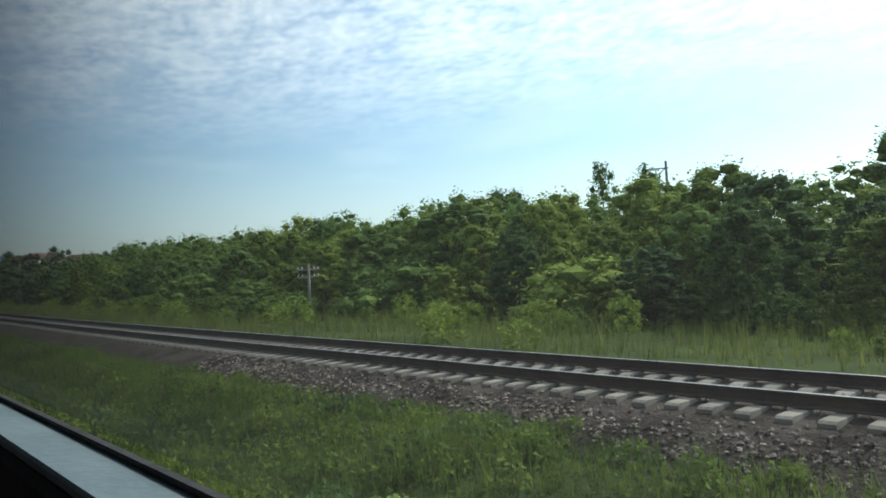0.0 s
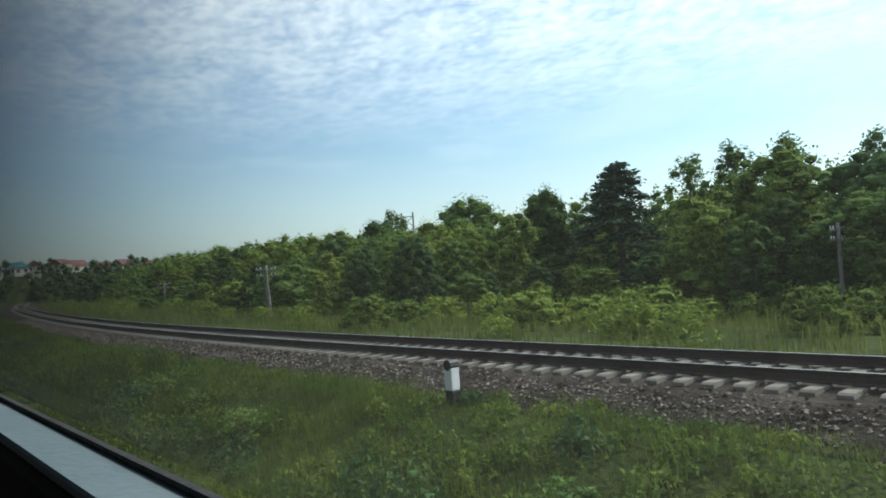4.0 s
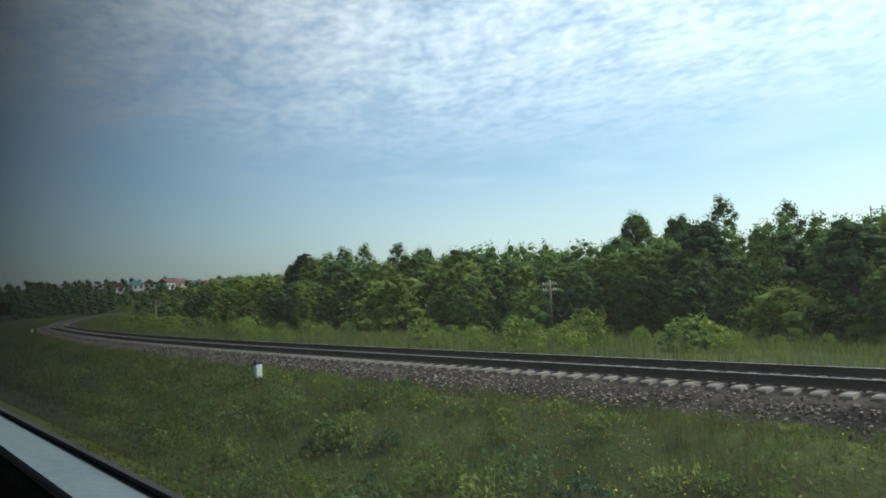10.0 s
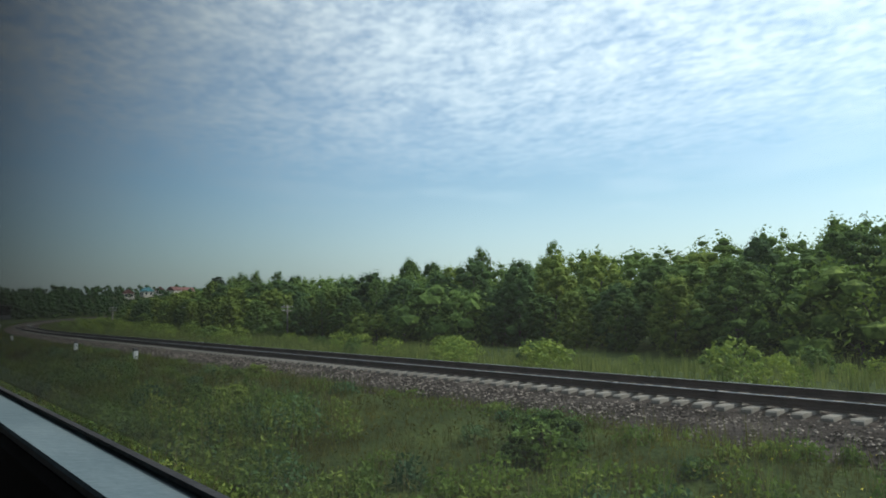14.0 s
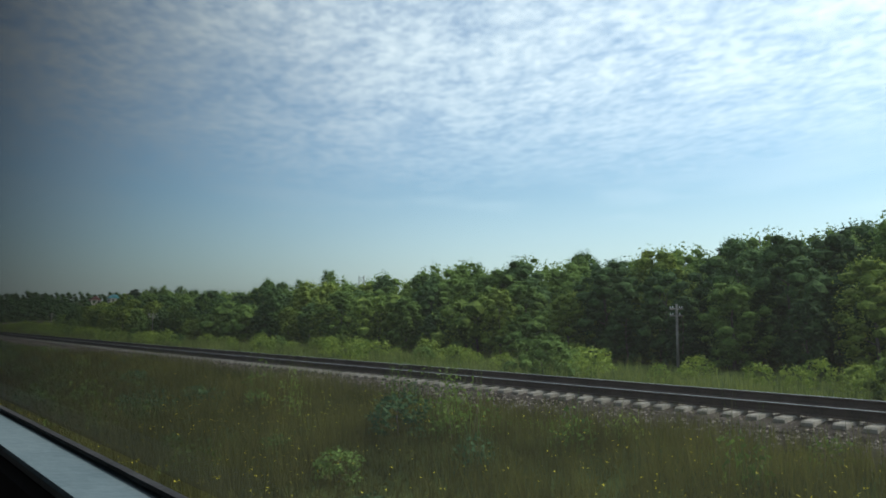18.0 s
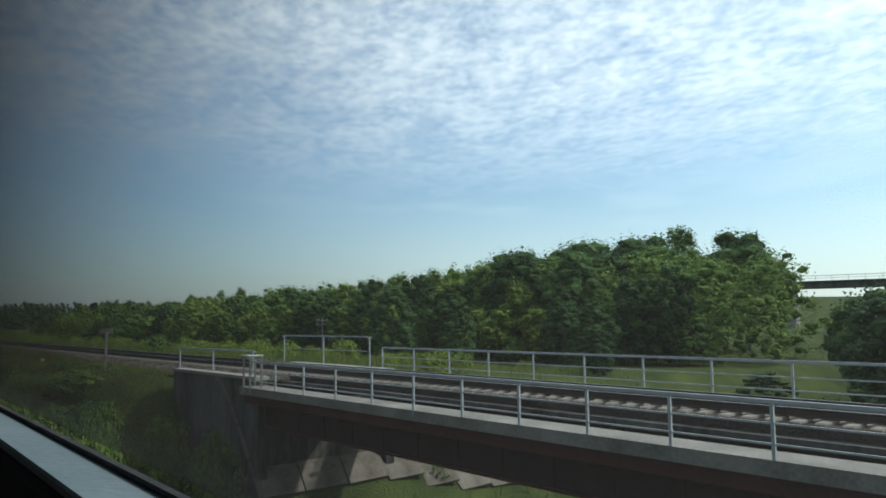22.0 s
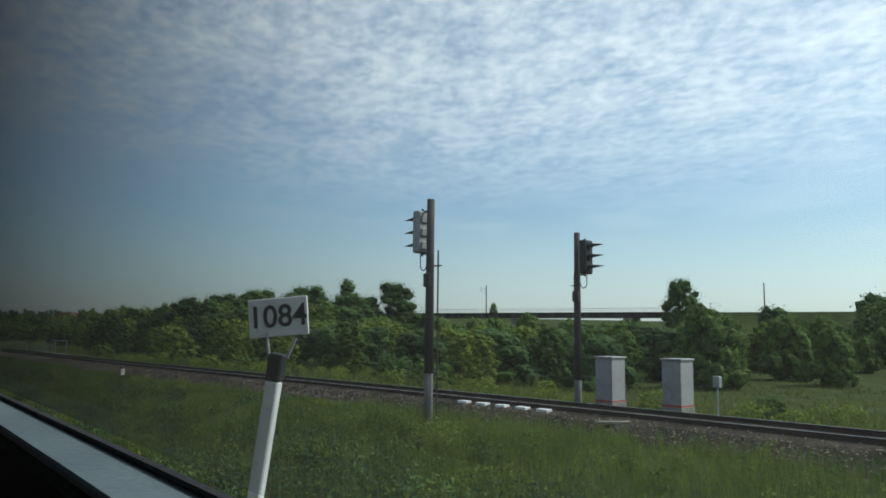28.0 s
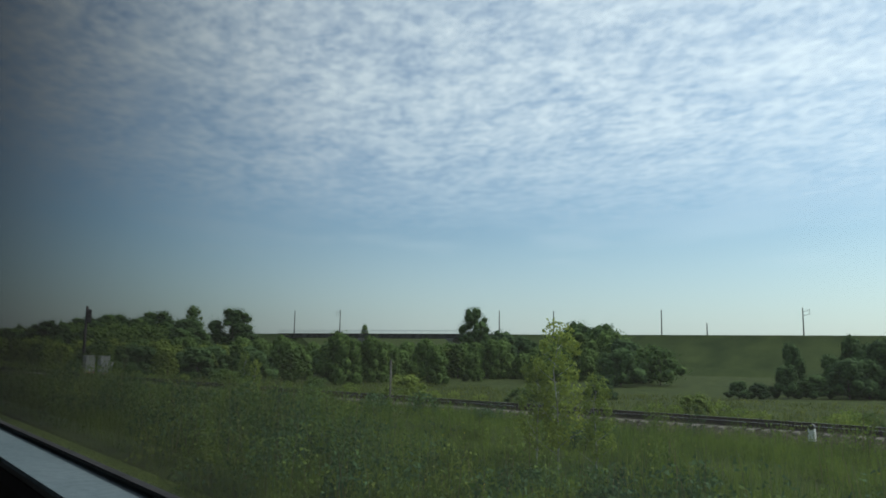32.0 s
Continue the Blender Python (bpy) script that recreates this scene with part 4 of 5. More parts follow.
for x, y, h, arm in [(205.4, 241, 7.6, 0), (230.7, 261, 7.4, 0), (148, 190.5, 8.6, -2.2), (131, 178.5, 8.6, 0), (191, 230, 7.8, 0), (240, 269, 3.6, 0), (259, 284, 7.6, 1.6), (300, 318, 7.6, 0), (345, 354, 7.6, 0)]:
    catenary_pole(x, y, 7.7, h, arm)


# ---- telegraph poles beside the track ----
def telegraph_pole(px, py, h, strut=False, arms=2):
    x, v = station(px, py)
    p = Vector((px, py, float(ground_z(x, v))))
    root = thing("telegraph_pole", None, "weathered wooden telegraph pole with crossarms" + (" and a slanting strut" if strut else ""), "pole", "telegraph poles", at=Matrix.Translation(p) @ Matrix.Rotation(float(head_at(x)) + forest_rng.uniform(-0.2, 0.2), 4, 'Z'))
    part("post", Shape().rod((0, 0, -0.6), (0.03, 0.02, h), 0.12, 0.085, 9).done("post", WOOD, True), root)
    if strut:
        part("strut", Shape().rod((0.95, 0, -0.5), (0.02, 0, h - 0.2), 0.11, 0.08, 8).done("strut", WOOD), root)
    for k in range(arms):
        z = h - 0.35 - 0.5 * k
        arm = part("crossarm", Shape().box(-0.05, 0.05, -0.85, 0.85, z - 0.06, z + 0.06, 0.01).done("crossarm", WOOD), root)
        cup = Shape().rod((0, 0, z + 0.05), (0, 0, z + 0.2), 0.035, 0.025, 7).done("insulator", WHITE)
        for y in (-0.75, -0.45, 0.45, 0.75):
            part("insulator", cup, arm, at=Matrix.Translation((0, y, 0)))
    return root


for x, v, h, strut in [(-105, 34, 5.6, False), (-45.5, 24.5, 3.9, False), (-3.0, 24.5, 4.4, True), (35.5, 41.0, 4.8, False), (81.7, 54.2, 4.6, False), (186.9, 94.2, 4.6, False), (219.1, 116.0, 4.0, False), (262, 126, 5.2, False)]:
    telegraph_pole(x, v, h, strut)


# power-line portals over the wood
def power_portal(x, y, top, wide=1.9):
    root = thing("power_line_portal", None, "grey two-legged power-line support rising over the trees", "pylon", "power-line supports", at=Matrix.Translation((x, y, -1)) @ Matrix.Rotation(0.6, 4, 'Z'))
    for s in (-wide / 2, wide / 2):
        part("leg", Shape().rod((s, 0, 0), (s, 0, top + 1), 0.16, 0.11, 8).done("leg", WOOD), root)
    part("brace", Shape().rod((-wide / 2, 0, top + 0.4), (wide / 2, 0, top - 1.2), 0.05, sides=5).rod((wide / 2, 0, top + 0.4), (-wide / 2, 0, top - 1.2), 0.05, sides=5).done("brace", WOOD), root)
    part("crossarm", Shape().box(-wide * 0.62, wide * 0.62, -0.05, 0.05, top + 0.3, top + 0.4).done("crossarm", WOOD), root)


for x, y, top in [(35, 150, 13.5), (21, 108, 13.0), (-42, 59.2, 10.4), (146, 140, 12.6)]:
    power_portal(x, y, top)


# ---- marker posts ----
def marker_post(px, py, z=None, black_top=True, bars=False, lean=0.0, h=0.62):
    x, v = station(px, py)
    p = Vector((px, py, float(ground_z(x, v)) + 0.12 if z is None else z))
    root = thing("marker_post", None, "small white concrete marker post with a black band beside the ballast", "marker post", "marker posts", at=Matrix.Translation(p) @ Matrix.Rotation(float(head_at(x)), 4, 'Z') @ Matrix.Rotation(lean, 4, 'Y'))
    part("shaft", Shape().box(-0.1, 0.1, -0.1, 0.1, -0.3, h * 0.2, 0.012).done("shaft", BLACK), root, "black painted foot")
    part("body", Shape().box(-0.098, 0.098, -0.098, 0.098, h * 0.2, h * 0.84, 0.012).done("body", WHITE), root, "white painted body")
    top = Shape().box(-0.1, 0.1, -0.1, 0.1, h * 0.84, h * 0.92, 0.012)
    top.rod((0, -0.1, h * 0.92), (0, 0.1, h * 0.92), 0.098, sides=12)
    part("cap", top.done("cap", BLACK if black_top else WHITE), root, "rounded cap")
    if bars:
        part("marking", Shape().box(0.099, 0.103, -0.02, 0.02, h * 0.45, h * 0.72).done("marking", BLACK), root, "short black mark")


for x, v, kw in [(45.7, 12.1, {}), (111.9, 27.05, {}), (136.1, 35.3, {"bars": True}), (148.0, 39.4, {}), (228.7, 68.7, {"bars": True, "z": -0.66, "lean": 0.14}), (*spot(287.3, -4.0)[:2], {}), (*spot(319.6, -3.9)[:2], {"bars": True}), (*spot(407.6, -2.5)[:2], {})]:
    marker_post(x, v, **kw)


# ---- line-side number board ----
def text_mesh(body, size):
    cu = bpy.data.curves.new("digits", 'FONT')
    cu.body, cu.size, cu.align_x, cu.align_y, cu.extrude = body, size, 'CENTER', 'CENTER', 0.002
    cu.offset = 0.003
    ob = bpy.data.objects.new("digits_tmp", cu)
    scene.collection.objects.link(ob)
    me = bpy.data.meshes.new_from_object(ob.evaluated_get(bpy.context.evaluated_depsgraph_get()))
    bpy.data.objects.remove(ob)
    me.materials.clear()
    me.materials.append(BLACK)
    return me


def number_board():
    p = Vector((348.6, 103.09, -0.15))
    root = thing("number_board", None, "white number board reading 1084 on a leaning white post", "sign", at=LINESIDE @ Matrix.Translation(p) @ Matrix.Rotation(radians(-118), 4, 'Z') @ Matrix.Rotation(radians(-7.5), 4, 'Y'))
    H = 2.12
    part("post", Shape().box(-0.05, 0.05, -0.05, 0.05, -0.4, H - 0.2, 0.012).done("post", WHITE), root, "square white post")
    part("collar", Shape().box(-0.055, 0.055, -0.055, 0.055, H - 0.2, H, 0.012).done("collar", BLACK), root, "black painted post head")
    for s in (-0.07, 0.07):
        part("bracket", Shape().rod((s, 0, H - 0.02), (s * 1.6, 0, H + 0.13), 0.012, sides=6).done("bracket", GREY_PAINT), root)
    plate = part("plate", Shape().box(-0.225, 0.225, -0.01, 0.01, H + 0.12, H + 0.40, 0.004).done("plate", WHITE), root, "white enamel plate")
    t = part("digits", text_mesh("1084", 0.225), plate, "black digits")
    turn = Matrix.Translation((0.045, 0, H + 0.26)) @ Matrix.Rotation(radians(12.5), 4, 'Y') @ Matrix.Translation((0, 0, -H - 0.26))
    plate.matrix_basis = turn
    t.matrix_basis = Matrix.Translation((0, 0.014, H + 0.26)) @ Matrix.Rotation(radians(180), 4, 'Z') @ Matrix.Rotation(radians(90), 4, 'X')


number_board()


# ---- signals and cabinets ----
def signal(x, y, h, facing, tall_foot=1.0):
    root = thing("railway_signal", None, "three-lamp railway colour-light signal on a dark brown mast", "signal", "line signals", at=LINESIDE @ Matrix.Translation((x, y, -0.35)) @ Matrix.Rotation(float(head_at(x)), 4, 'Z'))
    part("foot", Shape().rod((0, 0, -0.5), (0, 0, tall_foot + 0.3), 0.115, sides=12).done("foot", FOOT, True), root, "grey concrete foot of the mast")
    part("mast", Shape().rod((0, 0, tall_foot + 0.3), (0, 0, h), 0.12, 0.10, 12).done("mast", MAST, True), root, "dark brown tubular mast")
    s = facing
    for z in (h - 0.3, h - 1.42):
        part("bracket", Shape().rod((0, 0, z), (s * 0.32, 0, z), 0.025, sides=7).rod((s * 0.32, 0, z - 0.06), (s * 0.32, 0, z + 0.08), 0.03, sides=7).done("bracket", MAST), root)
    head = part("lamp_head", Shape().box(s * 0.36 - 0.13, s * 0.36 + 0.13, -0.22, 0.22, h - 1.40, h - 0.28, 0.04).done("lamp_head", SILVER if s < 0 else BLACK), root, "upright lamp housing")
    for k in range(3):
        z = h - 0.5 - 0.35 * k
        face = s * 0.49
        vis = Shape().rod((face, 0, z), (face + s * 0.06, 0, z), 0.12, 0.12, 12).done("lens_ring", BLACK)
        part("lens_ring", vis, head)
        hood = bmesh.new()
        n = 10
        ring, tip = [], []
        for i in range(n + 1):
            a = math.pi * i / n
            ring.append(hood.verts.new((face, math.cos(a) * 0.13, z + math.sin(a) * 0.13 - 0.01)))
            tip.append(hood.verts.new((face + s * 0.60 * (0.2 + 0.8 * math.sin(a)), math.cos(a) * 0.06, z + math.sin(a) * 0.05 - 0.01)))
        for i in range(n):
            hood.faces.new((ring[i], ring[i + 1], tip[i + 1], tip[i]))
        me = bpy.data.meshes.new("hood")
        hood.to_mesh(me), hood.free()
        me.materials.append(BLACK)
        part("hood", me, head)
        if s < 0:
            part("door", Shape().box(face + 0.26, face + 0.30, -0.13, 0.11, z - 0.11, z + 0.11, 0.02).done("door", SILVER), head, "grey service door")
    cable = bpy.data.curves.new("cable", 'CURVE')
    cable.dimensions, cable.bevel_depth = '3D', 0.014
    sp = cable.splines.new('BEZIER')
    sp.bezier_points.add(2)
    for bp, co in zip(sp.bezier_points, ((s * 0.4, 0, h - 1.42), (s * 0.28, 0, h - 1.85), (s * 0.08, 0, h - 1.65))):
        bp.co, bp.handle_left_type, bp.handle_right_type = co, 'AUTO', 'AUTO'
    tmp = bpy.data.objects.new("cable_tmp", cable)
    scene.collection.objects.link(tmp)
    me = bpy.data.meshes.new_from_object(tmp.evaluated_get(bpy.context.evaluated_depsgraph_get()))
    bpy.data.objects.remove(tmp)
    me.materials.clear(), me.materials.append(BLACK)
    part("cable", me, root)
    part("ladder_rod", Shape().rod((-s * 0.2, 0.1, 0), (-s * 0.2, 0.1, h - 1.35), 0.022, sides=6).rod((-s * 0.33, 0.1, h - 1.75), (-s * 0.02, 0.1, h - 1.75), 0.018, sides=6).done("ladder_rod", MAST), root)
    part("terminal_box", Shape().box(-0.12, 0.12, -0.14, 0.0, h - 2.3, h - 1.95, 0.02).done("terminal_box", MAST), root)


signal(335.9, 108.85, 5.95, -1, 1.15)
signal(332.4, 115.2, 5.85, 1, 0.7)


def cabinet(x, y, w=0.62, d=0.72, h=1.45, band=True):
    root = thing("relay_cabinet", None, "light grey metal relay cabinet with a rust-red band on a plinth", "cabinet", "relay cabinets", at=LINESIDE @ Matrix.Translation((x, y, -0.3)) @ Matrix.Rotation(float(head_at(x)), 4, 'Z'))
    part("plinth", Shape().box(-w / 2 - 0.02, w / 2 + 0.02, -d / 2 - 0.02, d / 2 + 0.02, -0.3, 0.35, 0.01).done("plinth", SLAB_CONC), root)
    part("body", Shape().box(-w / 2, w / 2, -d / 2, d / 2, 0.35, h + 0.25, 0.015).done("body", SILVER), root)
    part("roof", Shape().box(-w / 2 - 0.04, w / 2 + 0.04, -d / 2 - 0.04, d / 2 + 0.04, h + 0.25, h + 0.30, 0.01).done("roof", SILVER), root)
    part("door", Shape().box(-w / 2 + 0.05, w / 2 - 0.05, -d / 2 - 0.018, -d / 2, 0.42, h + 0.18, 0.006).done("door", SILVER), root, "front door")
    if band:
        part("band", Shape().box(-w / 2 - 0.004, w / 2 + 0.004, -d / 2 - 0.022, d / 2 + 0.004, 0.36, 0.40).done("band", RED), root, "thin rust-red stripe")


cabinet(333.58, 115.67)
cabinet(335.48, 116.77)


def small_box(x, y):
    root = thing("track_box", None, "small grey junction box on a thin post beside the cabinets", "box", at=LINESIDE @ Matrix.Translation((x, y, -0.3)) @ Matrix.Rotation(float(head_at(x)), 4, 'Z'))
    part("post", Shape().rod((0, 0, -0.3), (0, 0, 1.0), 0.03, sides=8).done("post", GREY_PAINT), root)
    part("box", Shape().box(-0.1, 0.1, -0.09, 0.09, 0.95, 1.28, 0.02).done("box", SILVER), root)


small_box(336.48, 117.37)
post = thing("line_post", None, "thin grey wooden post in the grass beside the line", "post", at=LINESIDE @ Matrix.Translation((372.8, 127.5, -0.5)))
part("shaft", Shape().rod((0, 0, -0.4), (0, 0, 2.2), 0.045, 0.04, 8).done("shaft", WOOD), post)
part("cap", Shape().rod((0, 0, 2.2), (0, 0, 2.27), 0.055, 0.03, 8).done("cap", MAST), post, "dark cap")


def white_boards():
    for k in range(5):
        x = 343.7 + k * 0.865
        p = spot(x, -1.2, 0.13)
        ob = thing("white_slab", Shape().box(-0.23, 0.23, -0.14, 0.14, -0.15, -0.03, 0.01).done("white_slab", WHITE), "white painted block beside the rail near the signal", "slab", "white slabs", at=Matrix.Translation(p) @ Matrix.Rotation(float(head_at(x)), 4, 'Z'))


white_boards()
_p = spot(350.0, -1.75, -0.02)
thing("plank", Shape().box(-0.5, 0.5, -0.11, 0.11, -0.03, 0.05, 0.01).done("plank", WOOD), "weathered wooden plank lying on the ballast", "plank", at=Matrix.Translation(_p) @ Matrix.Rotation(float(head_at(350.0)) + 0.9, 4, 'Z'))


# ---- railway bridge over the stream ----
def build_bridge():
    bridge = thing("railway_bridge", None, "steel girder railway bridge with concrete abutments and grey railings", "bridge")

    def slab(name, mat, v0, v1, z0, z1, a, b, label="", step_x=1.0):
        return part(name, swept(name, [(v0, z0), (v0, z1), (v1, z1), (v1, z0)], a, b, step_x, mat), bridge, label)

    # girders, deck and kerbs
    for v in (-2.75, 2.75):
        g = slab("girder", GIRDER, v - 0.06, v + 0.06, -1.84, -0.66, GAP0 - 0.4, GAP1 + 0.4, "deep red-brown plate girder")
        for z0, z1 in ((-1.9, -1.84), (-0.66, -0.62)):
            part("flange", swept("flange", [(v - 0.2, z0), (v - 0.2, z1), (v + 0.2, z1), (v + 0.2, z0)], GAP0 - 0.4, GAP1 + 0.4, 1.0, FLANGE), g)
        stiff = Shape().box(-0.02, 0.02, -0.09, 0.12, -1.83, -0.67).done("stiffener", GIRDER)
        x = GAP0 + 0.8
        while x < GAP1:
            part("stiffener", stiff, g, at=Matrix.Translation(spot(x, v)) @ Matrix.Rotation(float(head_at(x)), 4, 'Z'))
            x += 1.6
    slab("deck", WALL_CONC, -2.0, 2.0, -0.42, -0.24, GAP0 - 0.3, GAP1 + 0.3, "dark deck under the sleepers")
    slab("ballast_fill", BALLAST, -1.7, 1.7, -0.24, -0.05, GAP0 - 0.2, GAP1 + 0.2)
    for s in (-1, 1):
        a, b = sorted((s * 2.85, s * 3.75))
        slab("walkway", WALK_CONC, a, b, -0.62, -0.34, GAP0 - 0.3, GAP1 + 0.3, "pale concrete walkway slab")
        part("edge_beam", swept("edge_beam", [(s * 2.95, -0.95), (s * 2.95, -0.63), (s * 3.55, -0.63), (s * 3.55, -0.95)], GAP0 - 0.3, GAP1 + 0.3, 1.0, FLANGE), bridge, "dark red edge beam")
        x = GAP0 + 1.4
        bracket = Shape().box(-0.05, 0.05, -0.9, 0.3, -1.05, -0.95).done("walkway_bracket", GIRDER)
        while x < GAP1:
            part("walkway_bracket", bracket, bridge, at=Matrix.Translation(spot(x, s * 2.7)) @ Matrix.Rotation(float(head_at(x)), 4, 'Z'))
            x += 2.3
    # abutments with wing walls along the ballast
    for a, b, c in ((GAP0 - 8.1, GAP0 - 0.2, GAP0 - 1.2), (GAP1 + 0.1, GAP1 + 8.0, GAP1 + 1.2)):
        for s in (-1, 1):
            v0, v1 = sorted((s * 2.75, s * 3.15))
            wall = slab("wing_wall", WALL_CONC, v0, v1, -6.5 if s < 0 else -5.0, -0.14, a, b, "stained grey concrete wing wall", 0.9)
            v0, v1 = sorted((s * 2.68, s * 3.22))
            part("coping", swept("coping", [(v0, -0.14), (v0, -0.02), (v1, -0.02), (v1, -0.14)], a, b, 0.9, SLAB_CONC), wall, "pale coping stone")
        lo, hi = (GAP0 - 1.3, GAP0 - 0.3) if c < GAP0 else (GAP1 + 0.3, GAP1 + 1.3)
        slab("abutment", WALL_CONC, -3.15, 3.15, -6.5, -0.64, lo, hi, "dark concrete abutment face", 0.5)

    # railings
    def railing(name, v, a, b, z, gap, h, bars, knees=False):
        r = part(name, None, bridge, "grey painted tubular railing")
        n = max(1, round((b - a) / gap))
        post = Shape().box(-0.03, 0.03, -0.03, 0.03, 0, h, 0.006)
        if knees:
            post.rod((0, 0, h - 0.15), (0.2, 0, h), 0.02, sides=5).rod((0, 0, h - 0.15), (-0.2, 0, h), 0.02, sides=5)
        post = post.done("railing_post", GREY_PAINT)
        for k in range(n + 1):
            x = a + (b - a) * k / n
            part("railing_post", post, r, at=Matrix.Translation(spot(x, v, z)) @ Matrix.Rotation(float(head_at(x)), 4, 'Z'))
        for k, q in enumerate(bars):
            t = 0.035 if k == 0 else 0.016
            part("handrail" if k == 0 else "rail_bar", swept("bar", [(v - t, z + q - t), (v - t, z + q + t), (v + t, z + q + t), (v + t, z + q - t)], a, b, 0.9, GREY_PAINT), r)

    railing("railing", -3.72, GAP0 + 0.5, GAP1 - 0.1, -0.50, 1.88, 1.12, (1.12, 0.76, 0.42))
    railing("railing", 3.72, GAP0 - 1.5, GAP1 - 0.3, -0.34, 2.15, 1.15, (1.15, 0.74, 0.40))
    railing("railing", -2.95, GAP0 - 7.9, GAP0 - 0.8, -0.03, 3.55, 0.95, (0.95,), True)
    railing("railing", -2.95, GAP1 + 0.2, GAP1 + 7.75, -0.03, 3.75, 0.95, (0.95,), True)
    railing("railing", 2.95, GAP0 - 8.8, GAP0 - 1.4, -0.03, 3.7, 1.35, (1.35, 0.7), True)
    railing("railing", 2.95, GAP1 - 0.2, GAP1 + 7.7, -0.03, 3.85, 1.35, (1.35, 0.7), True)
    # little refuge frame at the bridge's end
    ref = part("refuge_frame", None, bridge, "pale concrete refuge posts")
    post = Shape().box(-0.04, 0.04, -0.04, 0.04, -0.25, 1.1, 0.01).done("refuge_post", SLAB_CONC)
    for dx, dv in ((0.05, -3.3), (0.55, -3.3), (0.05, -3.75), (0.55, -3.75)):
        part("refuge_post", post, ref, at=Matrix.Translation(spot(GAP0 + dx, dv, -0.3)))
    part("refuge_top", Shape().box(-0.32, 0.32, -0.3, 0.3, 0.79, 0.84, 0.01).done("refuge_top", GREY_PAINT), ref, at=Matrix.Translation(spot(GAP0 + 0.3, -3.53)) @ Matrix.Rotation(float(head_at(GAP0)), 4, 'Z'))


build_bridge()


def slope_paving():
    """Concrete facing slabs on the stream bank under the bridge, with grass in the joints."""
    root = thing("slope_paving", None, "worn concrete slabs facing the stream bank", "paving", kind="structure")
    r = random.Random(8)
    me = Shape().box(-0.74, 0.74, -0.95, 0.95, -0.06, 0.06, 0.02).done("slab", SLOPE_CONC)
    for i in range(4):
        for j in range(7):
            x, v = 251.8 + i * 0.98, 9.4 - j * 1.95
            z = float(ground_z(x, v)) + 0.2
            dz = float(ground_z(x + 0.5, v) - ground_z(x - 0.5, v))
            part("slab", me, root, at=Matrix.Translation(spot(x, v, z)) @ Matrix.Rotation(float(head_at(x)), 4, 'Z') @ Matrix.Rotation(-math.atan(dz) + r.uniform(-0.03, 0.03), 4, 'Y') @ Matrix.Rotation(r.uniform(-0.03, 0.03), 4, 'Z'))


slope_paving()
for k in range(9):
    plant_v("weed%d" % (k % 2), 251.8 + 0.38 * k, 3.2 + (k * 2.7) % 6.4, 0.7 + 0.1 * (k % 3), 1.0, group="weeds in the ditch", label="leafy weed growing between the bank slabs")


def plate_sign(x, v):
    """Board on a post before the bridge, its back to the line."""
    p = spot(x, v, float(ground_z(x, v)))
    root = thing("track_sign", None, "grey rectangular board on a grey post beside the line", "sign", at=Matrix.Translation(p) @ Matrix.Rotation(float(head_at(x)) + radians(70), 4, 'Z'))
    part("post", Shape().box(-0.06, 0.06, -0.06, 0.06, -0.4, 2.1, 0.01).done("post", WOOD), root)
    part("board", Shape().box(-0.33, 0.33, 0.06, 0.10, 1.95, 2.22, 0.01).done("board", WALK_CONC), root, "pale concrete board")


plate_sign(239.8, -4.1)


# ---- far hill houses ----
def house(x, y, z, w, d, h, roof, turn):
    root = thing("house", None, "small far-off house with a coloured pitched roof", "house", "village houses", at=Matrix.Translation((x, y, z)) @ Matrix.Rotation(turn, 4, 'Z'))
    wall = part("wall", Shape().box(-w / 2, w / 2, -d / 2, d / 2, -3, h).done("wall", PLASTER), root)
    o = 0.4
    V = [(-w / 2 - o, -d / 2 - o, h), (w / 2 + o, -d / 2 - o, h), (w / 2 + o, d / 2 + o, h), (-w / 2 - o, d / 2 + o, h), (-w / 2 - o, 0, h + d * 0.42), (w / 2 + o, 0, h + d * 0.42)]
    part("roof", mesh_of("roof", V, [(0, 1, 5, 4), (2, 3, 4, 5), (0, 4, 3), (1, 2, 5), (3, 2, 1, 0)], roof), root)
    pane = Shape().box(-0.6, 0.6, -0.03, 0.03, -0.7, 0.7).done("window", DARK_GLASS)
    for k in range(2):
        part("window", pane, root, at=Matrix.Translation(((k - 0.5) * w * 0.5, -d / 2 - 0.02, h * 0.55)))
        part("window", pane, root, at=Matrix.Translation((w / 2 + 0.02, (k - 0.5) * d * 0.5, h * 0.55)) @ Matrix.Rotation(math.pi / 2, 4, 'Z'))


